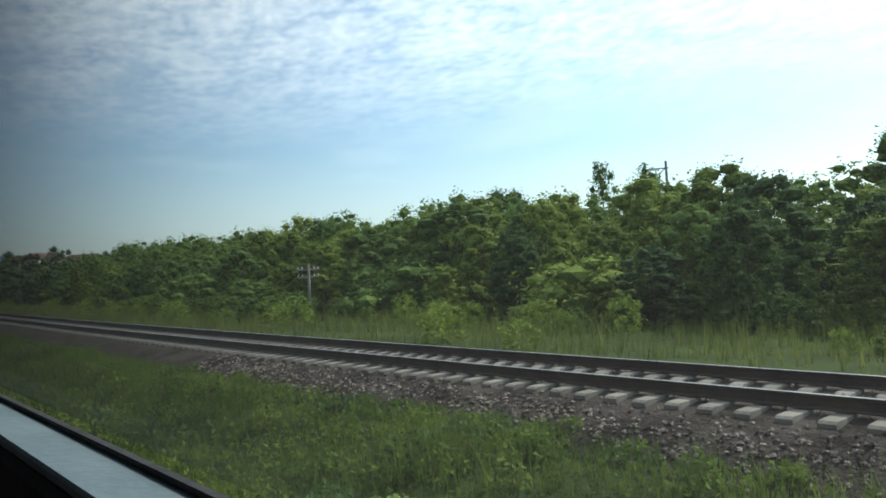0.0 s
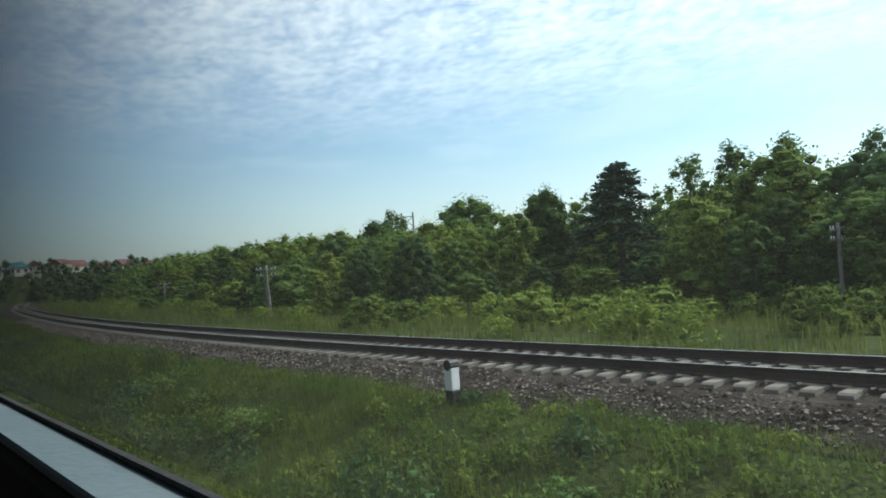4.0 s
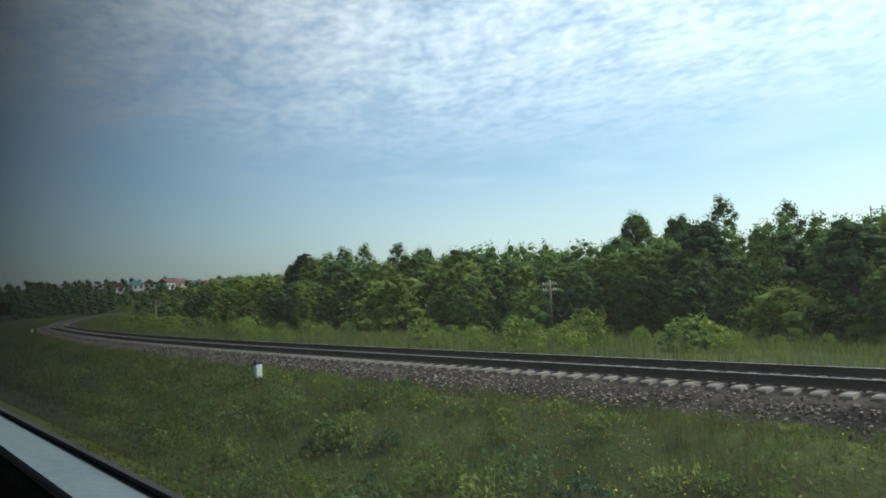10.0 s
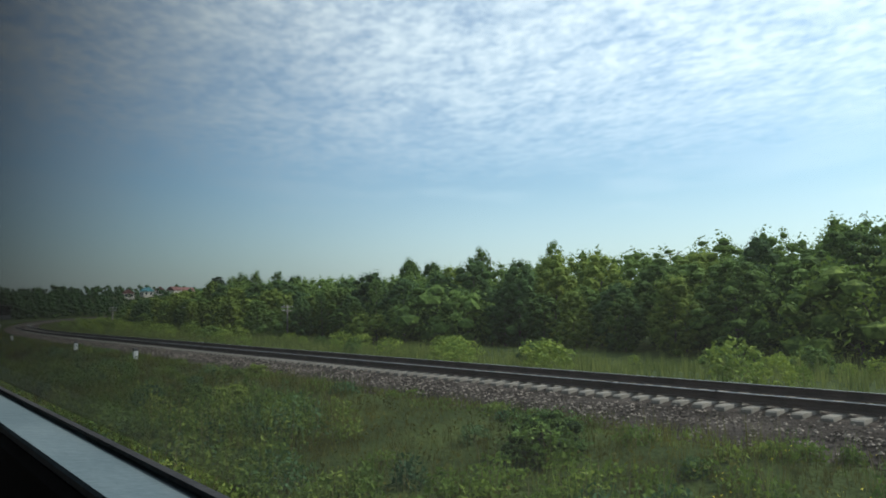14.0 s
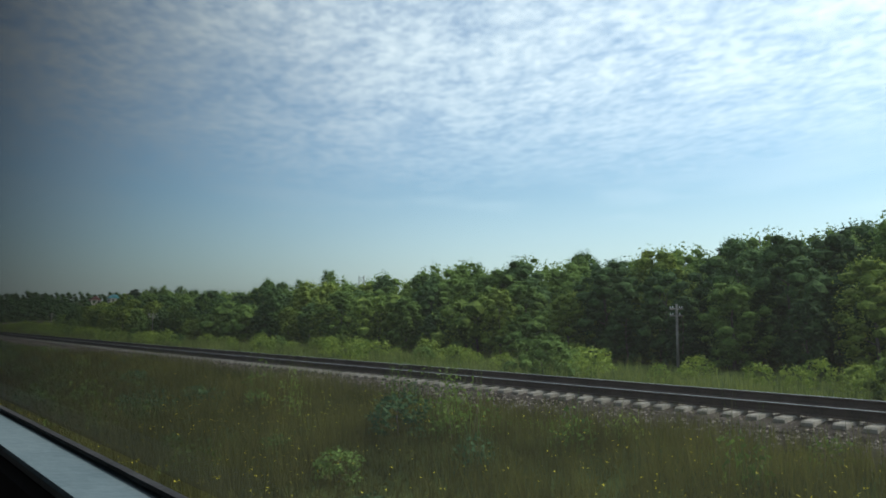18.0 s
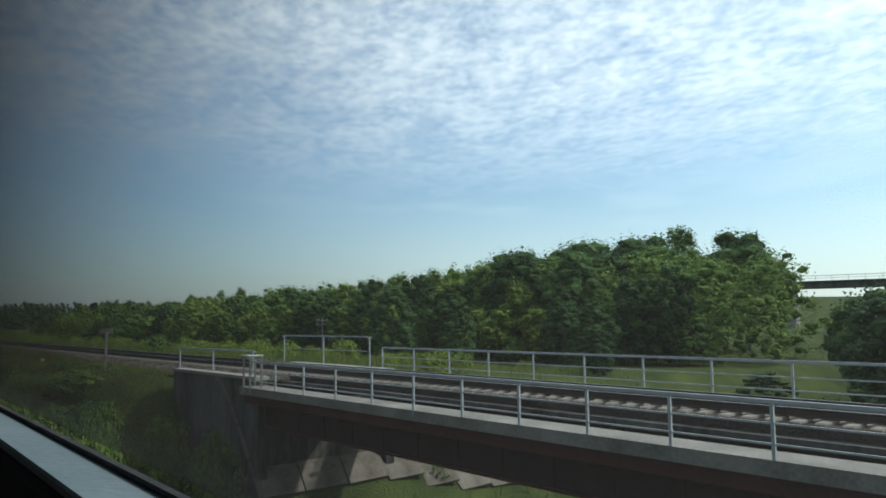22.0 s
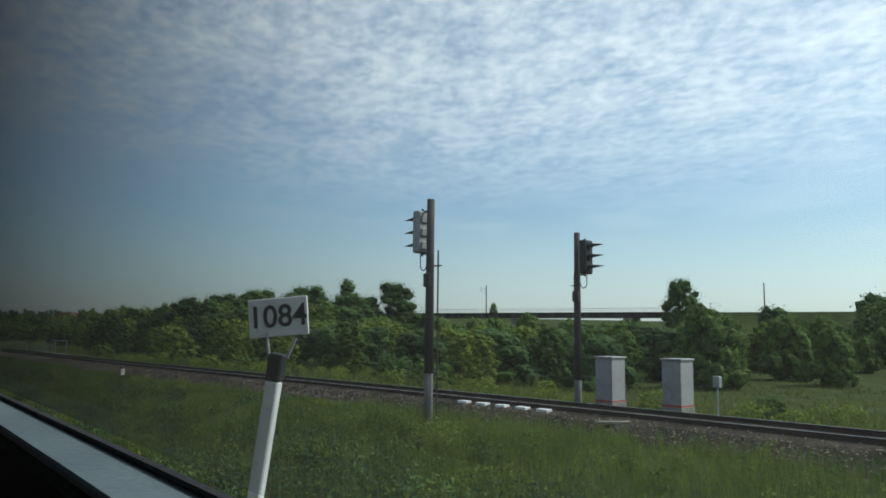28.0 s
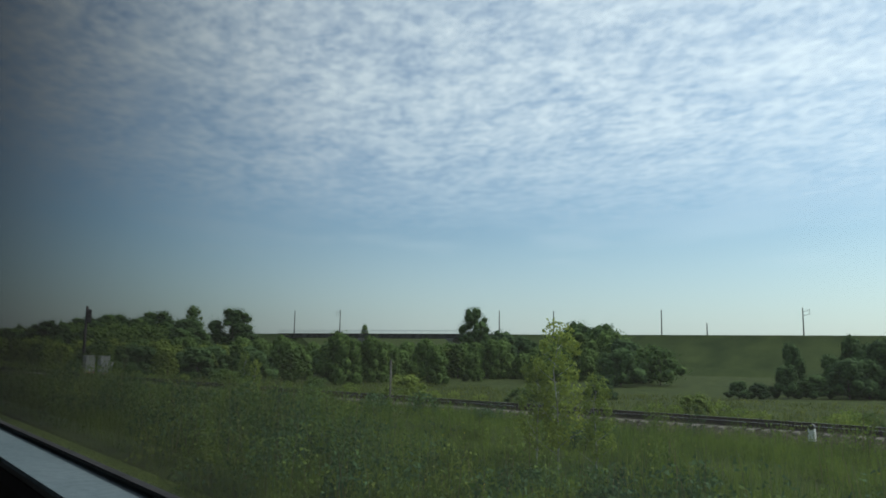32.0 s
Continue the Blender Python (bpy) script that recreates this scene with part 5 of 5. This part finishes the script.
hr = random.Random(31)
for k in range(18):
    x, v = -290 - hr.uniform(0, 70), -14 + k * 6.0 + hr.uniform(-2, 2)
    zz = float(ground_z(x, v))
    house(x, float(track_y(x)) + v, zz + 0.5, hr.uniform(6, 9), hr.uniform(5, 6.5), hr.uniform(2.4, 3.2), ROOF_TEAL if k % 5 == 1 else ROOF_RED, hr.uniform(0, 3))
def far_woods():
    """Woods on the ridge behind the village, as one mass of crowns."""
    crown = crown_mesh("ridge_crown", 97, 4.2, 0.0, 9.0, 8, 300, 0.5, LEAF_DARK)
    q = np.array([v.co[:] for v in crown.vertices])
    f = [tuple(k.vertices) for k in crown.polygons]
    slots = [k.material_index for k in crown.polygons]
    V, F, S, n = [], [], [], 0
    for k in range(340):
        x, y = hr.uniform(-430, -345), hr.uniform(-190, 210)
        if k > 289:
            x, y = hr.uniform(-325, -275), hr.uniform(-75, -6)
        elif k > 209:
            x, y = hr.uniform(-250, -186), hr.uniform(-45, 60)
            if abs(y - float(track_y(x))) < 7:
                continue
        elif k > 165:
            x, y = hr.uniform(-300, -215), hr.uniform(0, 130)
        elif k < 60:
            x, y = hr.uniform(-330, -200), hr.uniform(-160, -25)
        g = float(ground_z(max(x, -419), y - float(track_y(max(x, -419)))))
        s = hr.uniform(0.6, 1.1) * (0.8 if k > 289 else 1.0)
        V.append(q * np.array([s * 1.3, s * 1.3, s]) + np.array([x, y, g - 0.5]))
        F.extend(tuple(i + n for i in p) for p in f), S.extend(slots)
        n += len(q)
    thing("ridge_woods", mesh_of("ridge_woods", np.concatenate(V), F, [LEAF_DARK, CORE_SHADE[LEAF_DARK.name]], S), "dark woods on the ridge behind the village", "woodland", kind="stuff")


far_woods()


# ---- grass ----
def dry(x):
    """Which sward grows where: browner in ragged patches along the line, fresher at its near end."""
    brown = (x > 118 + 14 * np.sin(x * 7.7)) & (x < 258 + 6 * np.sin(x * 5.1))
    return np.where(brown, 1, np.where((x < 42 + 12 * np.sin(x * 6.3)) | (x > 268 + 5 * np.sin(x * 4.7)), 2, 0))


def tufts(name, x, v, z, hmin, hmax, wide, blades, mat, seed, lean=0.35, label="", fine=True, loose=0.05, grow=None):
    """Blades of grass as slim bent triangles in tufts; one object of many."""
    rng = np.random.default_rng(seed)
    n = len(x)
    base = np.repeat(spots(x, v, z), blades, 0)
    m = n * blades
    base[:, :2] += rng.normal(0, loose, (m, 2))
    h = np.repeat(rng.uniform(hmin, hmax, n), blades) * rng.uniform(0.55, 1.1, m)
    if grow is not None:
        h = h * np.repeat(grow, blades)
    a = rng.uniform(0, 6.28, m)
    l = rng.uniform(0.05, lean, m) * h
    w = wide * rng.uniform(0.6, 1.3, m)
    side = np.stack([-np.sin(a), np.cos(a), 0 * a], -1) * w[:, None]
    if fine:
        V = np.stack([base - side, base + side, base + np.stack([np.cos(a) * l, np.sin(a) * l, h], -1)], 1).reshape(-1, 3)
        me = mesh_of(name, V, np.arange(m * 3).reshape(-1, 3), [GRASS, GRASS_DRY, GRASS_FRESH] if mat is GRASS else mat, np.repeat(dry(x), blades) if mat is GRASS else None)
        return thing(name, me, label, "grass", kind="stuff")
    mid = base + np.stack([np.cos(a) * l * 0.35, np.sin(a) * l * 0.35, h * 0.6], -1)
    top = base + np.stack([np.cos(a) * l, np.sin(a) * l, h], -1)
    V = np.stack([base - side, base + side, mid + side * 0.7, top, mid - side * 0.7], 1).reshape(-1, 3)
    F = np.arange(m)[:, None] * 5 + np.arange(5)[None]
    return thing(name, mesh_of(name, V, F, mat), label, "grass", kind="stuff")


def scatter(rng, n, x0, x1, f0, f1, clump=0.0, seed=0.0):
    x = rng.uniform(x0, x1, n)
    u = rng.uniform(0, 1, n)
    v = f0(x) * (1 - u) + f1(x) * u
    if clump:
        keep = rng.random(n) < 1 - clump + clump * step(-0.5, 0.5, wobble(x, v, 1.9, seed) + 0.6 * wobble(x, v, 0.7, seed + 2))
        x, v = x[keep], v[keep]
    cut = (x > GAP0 - 9) & (x < GAP1 + 9) & (np.abs(v) < 3.3)
    return x[~cut], v[~cut]


def rank(x):
    """How rank the growth beside the line is: it hides the ballast on two stretches."""
    return step(178, 190, x) * step(240, 216, x) + step(346, 362, x)


def mounds(name, rng, n, x0, x1, v_of, mats, share, label, big=1.0):
    """Clumps of leafy weeds and seeding grass, each a loose heap of leaves with stalks standing out of it."""
    x = rng.uniform(x0, x1, n)
    v = v_of(x, rng.random(n))
    keep = ~((x > GAP0 - 10) & (x < GAP1 + 9.5) & (v > -4.2)) & (rng.random(n) < (0.35 + 0.65 * step(-0.4, 0.5, wobble(x, v, 3.3, 2.0))) * (1 - 0.85 * step(178, 190, x) * step(240, 222, x)))
    x, v = x[keep], v[keep]
    n = len(x)
    tall = (0.55 + 0.45 * step(-0.6, 0.8, wobble(x, v, 6.0, 3.0))) * (0.35 + 0.65 * step(2.3, 4.6, -v) + 0.9 * rank(x))
    h = rng.uniform(0.26, 0.70, n) * tall * big
    r = rng.uniform(0.22, 0.62, n) * (0.6 + 0.5 * tall) * big
    kind = rng.choice(len(mats), n, p=share)
    per = int(130 * big ** 1.6)
    d = rng.normal(0, 1, (n, per, 3))
    d /= np.linalg.norm(d, axis=2, keepdims=True)
    d[..., 2] = np.abs(d[..., 2])
    rho = 0.35 + 0.7 * rng.random((n, per, 1)) ** 0.6
    c = spots(x, v, ground_z(x, v) - 0.03)[:, None] + d * rho * np.stack([r, r, h * 1.25], -1)[:, None]
    V, F = leaf_cards(rng, c.reshape(-1, 3), d.reshape(-1, 3), 0.056, 0.1)
    slots = np.repeat(kind, per)
    # upright stalks
    ns = 16
    a = rng.uniform(0, 6.28, (n, ns))
    rad = r[:, None] * np.sqrt(rng.random((n, ns)))
    foot = spots(x, v, ground_z(x, v) - 0.03)[:, None] + np.stack([np.cos(a) * rad, np.sin(a) * rad, 0 * a], -1)
    hs = h[:, None] * rng.uniform(1.1, 1.9, (n, ns)) + 0.08
    lean = rng.normal(0, 0.16, (n, ns, 2)) * hs[..., None]
    side = np.stack([-np.sin(a), np.cos(a), 0 * a], -1) * 0.008
    tip = foot + np.concatenate([lean, hs[..., None]], -1)
    W = np.stack([foot - side, foot + side, tip], 2).reshape(-1, 3)
    G = np.arange(len(W)).reshape(-1, 3) + len(V)
    sl = np.where(rng.random(n * ns) < 0.22, len(mats), np.repeat(kind, ns))
    thing(name, mesh_of(name, np.concatenate([V, W]), np.concatenate([F, G]), list(mats) + [STALK], np.concatenate([slots, sl])), label, "weeds", kind="stuff")


def build_grass():
    rng = np.random.default_rng(77)
    far = lambda d: (lambda x: 0 * x + d)
    lo = lambda x: train_v(x) + 3.6
    # near strip: herbs close to the soil, fine grass, taller stalks in patches, heaps of weeds
    x, v = scatter(rng, 120000, -45, 428, lo, far(-2.5), 0.35, 1.0)
    hh = 0.02 + 0.22 * rng.random(len(x)) * step(2.4, 4.5, np.abs(v)) * (0.6 + 0.5 * wobble(x, v, 2.4, 5.0)) + 0.04 * rng.random(len(x))
    c = spots(x, v, ground_z(x, v) + hh)
    vv, ff = leaf_cards(rng, c, np.tile([0, 0, 0.1], (len(x), 1)), 0.055, 0.05)
    thing("meadow_herbs", mesh_of("herbs", vv, ff, [GRASS, GRASS_DRY, GRASS_FRESH], dry(x)), "low broad-leaved herbs covering the ditch", "herbs", kind="stuff")
    x, v = scatter(rng, 55000, -45, 428, lo, far(-2.3), 0.5, 1.0)
    tufts("meadow_grass", x, v, ground_z(x, v) - 0.02, 0.12, 0.32, 0.008, 5, GRASS, 1, 0.9, "short green meadow grass beside the ballast", loose=0.07)
    x, v = scatter(rng, 62000, -45, 428, lo, far(-3.0), 1.0, 4.0)
    tufts("tall_grass", x, v, ground_z(x, v) - 0.02, 0.26, 0.58, 0.007, 7, GRASS, 2, 0.55, "tall seeding grass in the ditch", loose=0.09, grow=(0.45 + 0.95 * step(-0.45, 0.6, wobble(x, v, 2.1, 7.0) + 0.5 * wobble(x, v, 5.0, 1.0))) * (1 + 0.55 * rank(x)))
    x, v = scatter(rng, 20000, 180, 236, lo, far(-2.0), 0.2, 3.0)
    tufts("rank_grass", x, v, ground_z(x, v) - 0.02, 0.34, 0.78, 0.006, 7, GRASS_DRY, 7, 0.6, "rank brownish grass hiding the ballast", loose=0.09, grow=rank(x) * (0.8 + 0.4 * step(-0.5, 0.6, wobble(x, v, 4.0, 1.0))))
    x, v = scatter(rng, 24000, 340, 428, lo, far(-2.0), 0.3, 3.0)
    tufts("rank_grass", x, v, ground_z(x, v) - 0.02, 0.34, 0.80, 0.007, 6, GRASS, 6, 0.6, "rank green grass hiding the ballast", loose=0.08)
    x, v = scatter(rng, 30000, -45, 350, far(-3.7), far(-2.15), 0.75, 9.0)
    tufts("verge_sward", x, v, ground_z(x, v) - 0.02, 0.08, 0.22, 0.009, 5, GRASS_FRESH, 8, 0.9, "fresh short grass creeping over the foot of the ballast", loose=0.08)
    near = lambda x, u: (train_v(x) + 3.8) * (1 - u) + u * (-2.25)
    mounds("leafy_weeds", rng, 3600, -40, 428, near, (WEED, LEAF_DARK, WEED_PALE, GRASS_FRESH), (0.42, 0.16, 0.16, 0.26), "leafy green weeds of several kinds in the ditch beside the line")
    stand = lambda x, u: (train_v(x) + 4.2) * (1 - u) + u * np.minimum(-6.5, train_v(x) + 9.5)
    mounds("tall_weeds", rng, 900, 336, 424, stand, (WEED, LEAF_DARK, WEED_PALE), (0.34, 0.54, 0.12), "dense stand of tall dark weeds beside the train", 1.35)
    mounds("weed_stands", rng, 520, -40, 345, stand, (WEED, LEAF_DARK, WEED_PALE, GRASS_FRESH), (0.4, 0.28, 0.16, 0.16), "broad clumps of leafy weeds standing over the grass", 1.55)
    mounds("tall_weeds", rng, 420, 140, 186, stand, (WEED, LEAF_DARK, WEED_PALE), (0.5, 0.2, 0.3), "stand of tall bright weeds in the ditch", 1.3)
    foot = lambda x, u: -7.6 + 2.6 * u
    mounds("tall_weeds", rng, 90, 340, 352, foot, (WEED, GRASS_FRESH, WEED_PALE), (0.4, 0.4, 0.2), "tall green weeds round the signal mast's foot", 1.25)
    mounds("tall_weeds", rng, 420, 56, 96, stand, (WEED, LEAF_DARK, WEED_PALE), (0.3, 0.4, 0.3), "stand of dark weeds and shrubs in the ditch", 1.1)
    # far verge
    x, v = scatter(rng, 46000, -130, 440, far(2.4), far(28), 0.4, 2.0)
    tufts("verge_grass", x, v, ground_z(x, v) - 0.03, 0.25, 0.70, 0.016, 5, GRASS_FAR, 3, 0.4, "tall rank grass on the far verge")
    x, v = scatter(rng, 24000, -130, 440, far(6), far(27), 1.0, 6.0)
    tufts("verge_weeds", x, v, ground_z(x, v) - 0.03, 0.7, 1.3, 0.018, 4, GRASS_FAR, 4, 0.3, "tall green weeds before the wood")
    x, v = scatter(rng, 14000, 290, 470, far(15), far(70), 0.2, 3.0)
    tufts("valley_grass", x, v, ground_z(x, v) - 0.03, 0.25, 0.6, 0.05, 4, GRASS_FAR, 5, 0.4, "meadow grass on the valley floor")
    # yellow flowers
    for k, (a, b, n) in enumerate(((70, 130, 7000), (176, 236, 7000), (-4, 60, 600), (296, 426, 1000))):
        x, v = scatter(rng, n, a, b, lo, far(-3.6), 0.8, 1.0 + k)
        c = spots(x, v, ground_z(x, v) + rng.uniform(0.2, 0.5, len(x)))
        vv, ff = leaf_cards(rng, c, np.tile([0, 0, 1.0], (len(x), 1)), 0.021, 0.6)
        thing("yellow_wildflowers", mesh_of("flowers", vv, ff, FLOWER), "small yellow wildflowers in the grass", "flowers", kind="stuff")


build_grass()


NEAR_BUSHES = [(71.6, -6.2, 1.25, 1.15, "bush2"), (72.8, -6.6, 1.0, 1.2, "bush0"), (70.6, -6.0, 0.9, 1.2, "bush2"), (172.4, -4.9, 0.95, 1.3, "bush2"), (229.6, -7.2, 1.1, 1.2, "bush0"), (231.0, -7.0, 0.8, 1.3, "bush2"), (156.7, -2.9, 0.55, 1.6, "bush1"), (162.5, -6.3, 0.9, 1.2, "bush1"), (164.2, -6.0, 0.8, 1.3, "bush0"), (160.6, -6.6, 0.7, 1.3, "bush2"), (348.9, -11.2, 1.2, 1.0, "bush1"), (347.6, -11.0, 0.9, 1.1, "bush0"), (377.5, -11.8, 1.2, 1.2, "bush2"), (375.6, -11.5, 1.1, 1.3, "bush0"), (379.4, -11.2, 1.0, 1.2, "bush2"), (373.4, -11.9, 1.0, 1.2, "bush2"), (381.5, -11.9, 0.8, 1.3, "bush0"), (150.6, -5.7, 0.7, 1.3, "bush0"), (310.2, -5.6, 0.8, 1.3, "bush2"), (306.0, -6.5, 0.9, 1.2, "bush0"), (313.5, -6.0, 0.7, 1.4, "bush1"), (29.0, -7.6, 0.9, 1.2, "bush2"), (119.0, -7.0, 0.7, 1.3, "bush2"), (183.0, -6.0, 0.9, 1.2, "bush2"), (246.5, -7.5, 1.6, 1.0, "bush0"), (248.8, -6.8, 1.8, 1.0, "bush2"), (251.0, -6.2, 1.9, 0.9, "bush0"), (98.0, -6.4, 0.6, 1.4, "bush1")]


def verge_thicket():
    """Low leafy weeds and suckers between the line and the wood."""
    rng = np.random.default_rng(91)
    V, F, n = [], [], 0
    for k in range(330):
        x = rng.uniform(-120, 430)
        v = rng.uniform(5.5, 27 if x < 245 else 15)
        if GAP0 - 5 < x < GAP1 + 6:
            continue
        me = TREES["weed%d" % (k % 2)][0]
        q = np.array([p.co[:] for p in me.vertices])
        f = np.array([tuple(p.vertices) for p in me.polygons])
        s = rng.uniform(0.22, 0.62) * (1.0 if x < 245 else 0.7)
        a = rng.uniform(0, 6.28)
        p = spot(x, v, float(ground_z(x, v)) - 0.05)
        w = s * rng.uniform(0.9, 1.7)
        V.append(np.stack([p.x + w * (q[:, 0] * math.cos(a) - q[:, 1] * math.sin(a)), p.y + w * (q[:, 0] * math.sin(a) + q[:, 1] * math.cos(a)), p.z + s * q[:, 2]], -1))
        F.append(f + n)
        n += len(q)
    thing("verge_thicket", mesh_of("verge_thicket", np.concatenate(V), np.concatenate(F), LEAF_LIGHT), "patchy green thicket of weeds before the wood", "weeds", kind="stuff")


verge_thicket()
wr = random.Random(55)
for x, v, h, w, key in NEAR_BUSHES:
    plant_v(key, x, v, h, w, group="bushes beside the train", label="dark leafy shrub among the tall grass of the ditch" if key != "bush1" else "bright leafy shrub among the tall grass of the ditch")
x = -8.0
while x < 424:
    tv = float(train_v(x))
    v = wr.uniform(tv + 4.5, -4.6)
    if not GAP0 - 6 < x < GAP1 + 6:
        plant_v(wr.choice(["weed0", "weed1"]), x, v, wr.choice([0.35, 0.45, 0.55, 0.65, 0.8]) * wr.uniform(0.9, 1.25), wr.uniform(1.1, 1.7), group="weeds in the ditch", label="low leafy weed clump in the ditch")
    x += wr.uniform(0.9, 2.6)
for k in range(20):
    plant_v(wr.choice(["bush1", "bush1", "bush0"]), wr.uniform(-98, -38), wr.uniform(11.5, 17), wr.uniform(1.5, 2.4), wr.uniform(1.1, 1.6), group="bushes of the verge", label="low bright green bush on the far verge")
for k in range(9):
    plant_v("bush1", wr.uniform(8, 48), wr.uniform(9, 17), wr.uniform(1.2, 2.2), wr.uniform(1.1, 1.5), group="bushes of the verge", label="low bright green bush on the far verge")
for k in range(6):
    bx, bv = GAP1 + 3.0 + 0.75 * k, wr.uniform(-5.2, -4.2)
    bh = max(0.55, -0.75 - float(ground_z(bx, bv)) + wr.uniform(-0.4, 0.3))
    plant_v(wr.choice(["bush0", "bush1", "bush2"]), bx, bv, bh * 1.2, wr.uniform(0.9, 1.2), group="bushes of the verge", label="leafy green bush growing before the bridge wall")
for k in range(24):
    bx, bv = 243.6 + 0.5 * k, wr.uniform(-12.5, -4.4)
    bh = max(0.9, -1.0 - float(ground_z(bx, bv)) + wr.uniform(-0.6, 0.2))
    plant_v(wr.choice(["bush0", "bush2"]), bx, bv, bh, wr.uniform(1.6, 2.2) / bh, group="bushes of the verge", label="leafy green bush on the bank beside the bridge")
x = -60.0
while x < 428:
    v = wr.uniform(8, 26) if x < 245 else wr.uniform(6.5, 14)
    if not GAP0 - 4 < x < GAP1 + 4:
        plant_v(wr.choice(["bush0", "bush1", "bush1", "bush2"]), x, v, wr.uniform(0.9, 2.2), wr.uniform(0.9, 1.4), group="bushes of the verge", label="low bright green bush on the far verge")
    x += wr.uniform(4, 9)


# ---- the train that carries the view: ledge, glass and lining of its side ----
CANT = [(0, 1.5), (3, 2.0), (6, 2.6), (9, 3.0), (11, 1.0), (13, -0.9), (19, -0.9), (23, -0.9), (25.5, -3.0), (27.5, -4.8), (30, -6.0), (32, -6.3)]


def build_carriage():
    t = np.array([r[0] for r in PATH])
    fine = np.arange(-1.6, 32.81, 0.1)
    ct = np.clip(fine, 0, 32)
    px, py, pz = (smooth_curve(t, [r[k] for r in PATH])(ct) for k in (1, 2, 3))
    over = fine - ct
    for p in (px, py, pz):
        p += over * np.where(over < 0, p[18] - p[16], p[-12] - p[-14]) * 5
    hd = np.arctan2(np.gradient(py), np.gradient(px))
    for _ in range(20):
        hd[1:-1] = (hd[:-2] + 2 * hd[1:-1] + hd[2:]) / 4
    cant = np.radians(np.interp(ct, [c[0] for c in CANT], [c[1] for c in CANT]))
    side = np.stack([-np.sin(hd) * np.cos(cant), np.cos(hd) * np.cos(cant), -np.sin(cant)], -1)
    up = np.stack([-np.sin(hd) * np.sin(cant), np.cos(hd) * np.sin(cant), np.cos(cant)], -1)
    eye = np.stack([px, py, pz], -1)

    def sweep(name, sec, mat, label, cat, smooth=False, parent=None, closed=True):
        k = len(sec)
        V = np.stack([eye + side * a + up * b for a, b in sec], 1).reshape(-1, 3)
        F = []
        for i in range(len(fine) - 1):
            for j in range(k if closed else k - 1):
                p, q = i * k + j, i * k + (j + 1) % k
                F.append((p, q, q + k, p + k))
        me = mesh_of(name, V, F, mat, smooth=smooth)
        if parent:
            return part(name, me, parent, label)
        return thing(name, me, label, cat, kind="structure")

    ledge = sweep("window_ledge", [(0.300, -0.288), (0.304, -0.282), (0.405, -0.288), (0.415, -0.283), (0.418, -0.300), (0.300, -0.330)], LEDGE, "blue-grey painted window ledge of the train carriage", "window ledge")
    sweep("ledge_seal", [(0.409, -0.2835), (0.411, -0.276), (0.425, -0.276), (0.427, -0.290)], SEAL, "black rubber seal", "", parent=ledge)
    sweep("carriage_wall", [(0.298, -0.300), (0.288, -0.32), (0.288, -1.15), (0.52, -1.15), (0.52, -0.42), (0.428, -0.31)], TRAIN_IN, "dark lining below the carriage window", "carriage wall")
    # unseen floor, back wall and ceiling, added so the glass mirrors only darkness
    sweep("carriage_floor", [(0.52, -1.16), (-1.9, -1.16), (-1.9, -1.26), (0.52, -1.26)], TRAIN_IN, "dark carriage floor", "carriage floor")
    sweep("carriage_back_wall", [(-1.9, -1.15), (-1.9, 1.95), (-1.96, 1.95), (-1.96, -1.15)], TRAIN_IN, "unseen dark back wall, added to keep the glass reflection dark", "carriage wall")
    sweep("carriage_ceiling", [(-1.96, 1.95), (0.52, 1.95), (0.52, 2.05), (-1.96, 2.05)], TRAIN_IN, "dark carriage ceiling", "carriage ceiling")
    # unseen caps that close both ends against bright reflections
    for k in (0, len(fine) - 1):
        V = [tuple(eye[k] + side[k] * a + up[k] * b) for a, b in ((-1.95, -1.2), (0.51, -1.2), (0.51, 2.0), (-1.95, 2.0))]
        thing("carriage_end_wall", mesh_of("end_wall", V, [(0, 1, 2, 3)], TRAIN_IN), "unseen dark end cap, added to keep daylight out of the glass reflection", "carriage wall", kind="structure")
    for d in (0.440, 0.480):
        g = sweep("window_glass", [(d, 1.95), (d, -0.29)], GLASS, "long carriage window glass, darker at flat angles, with an added haze film", "window glass", closed=False)
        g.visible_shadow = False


build_carriage()
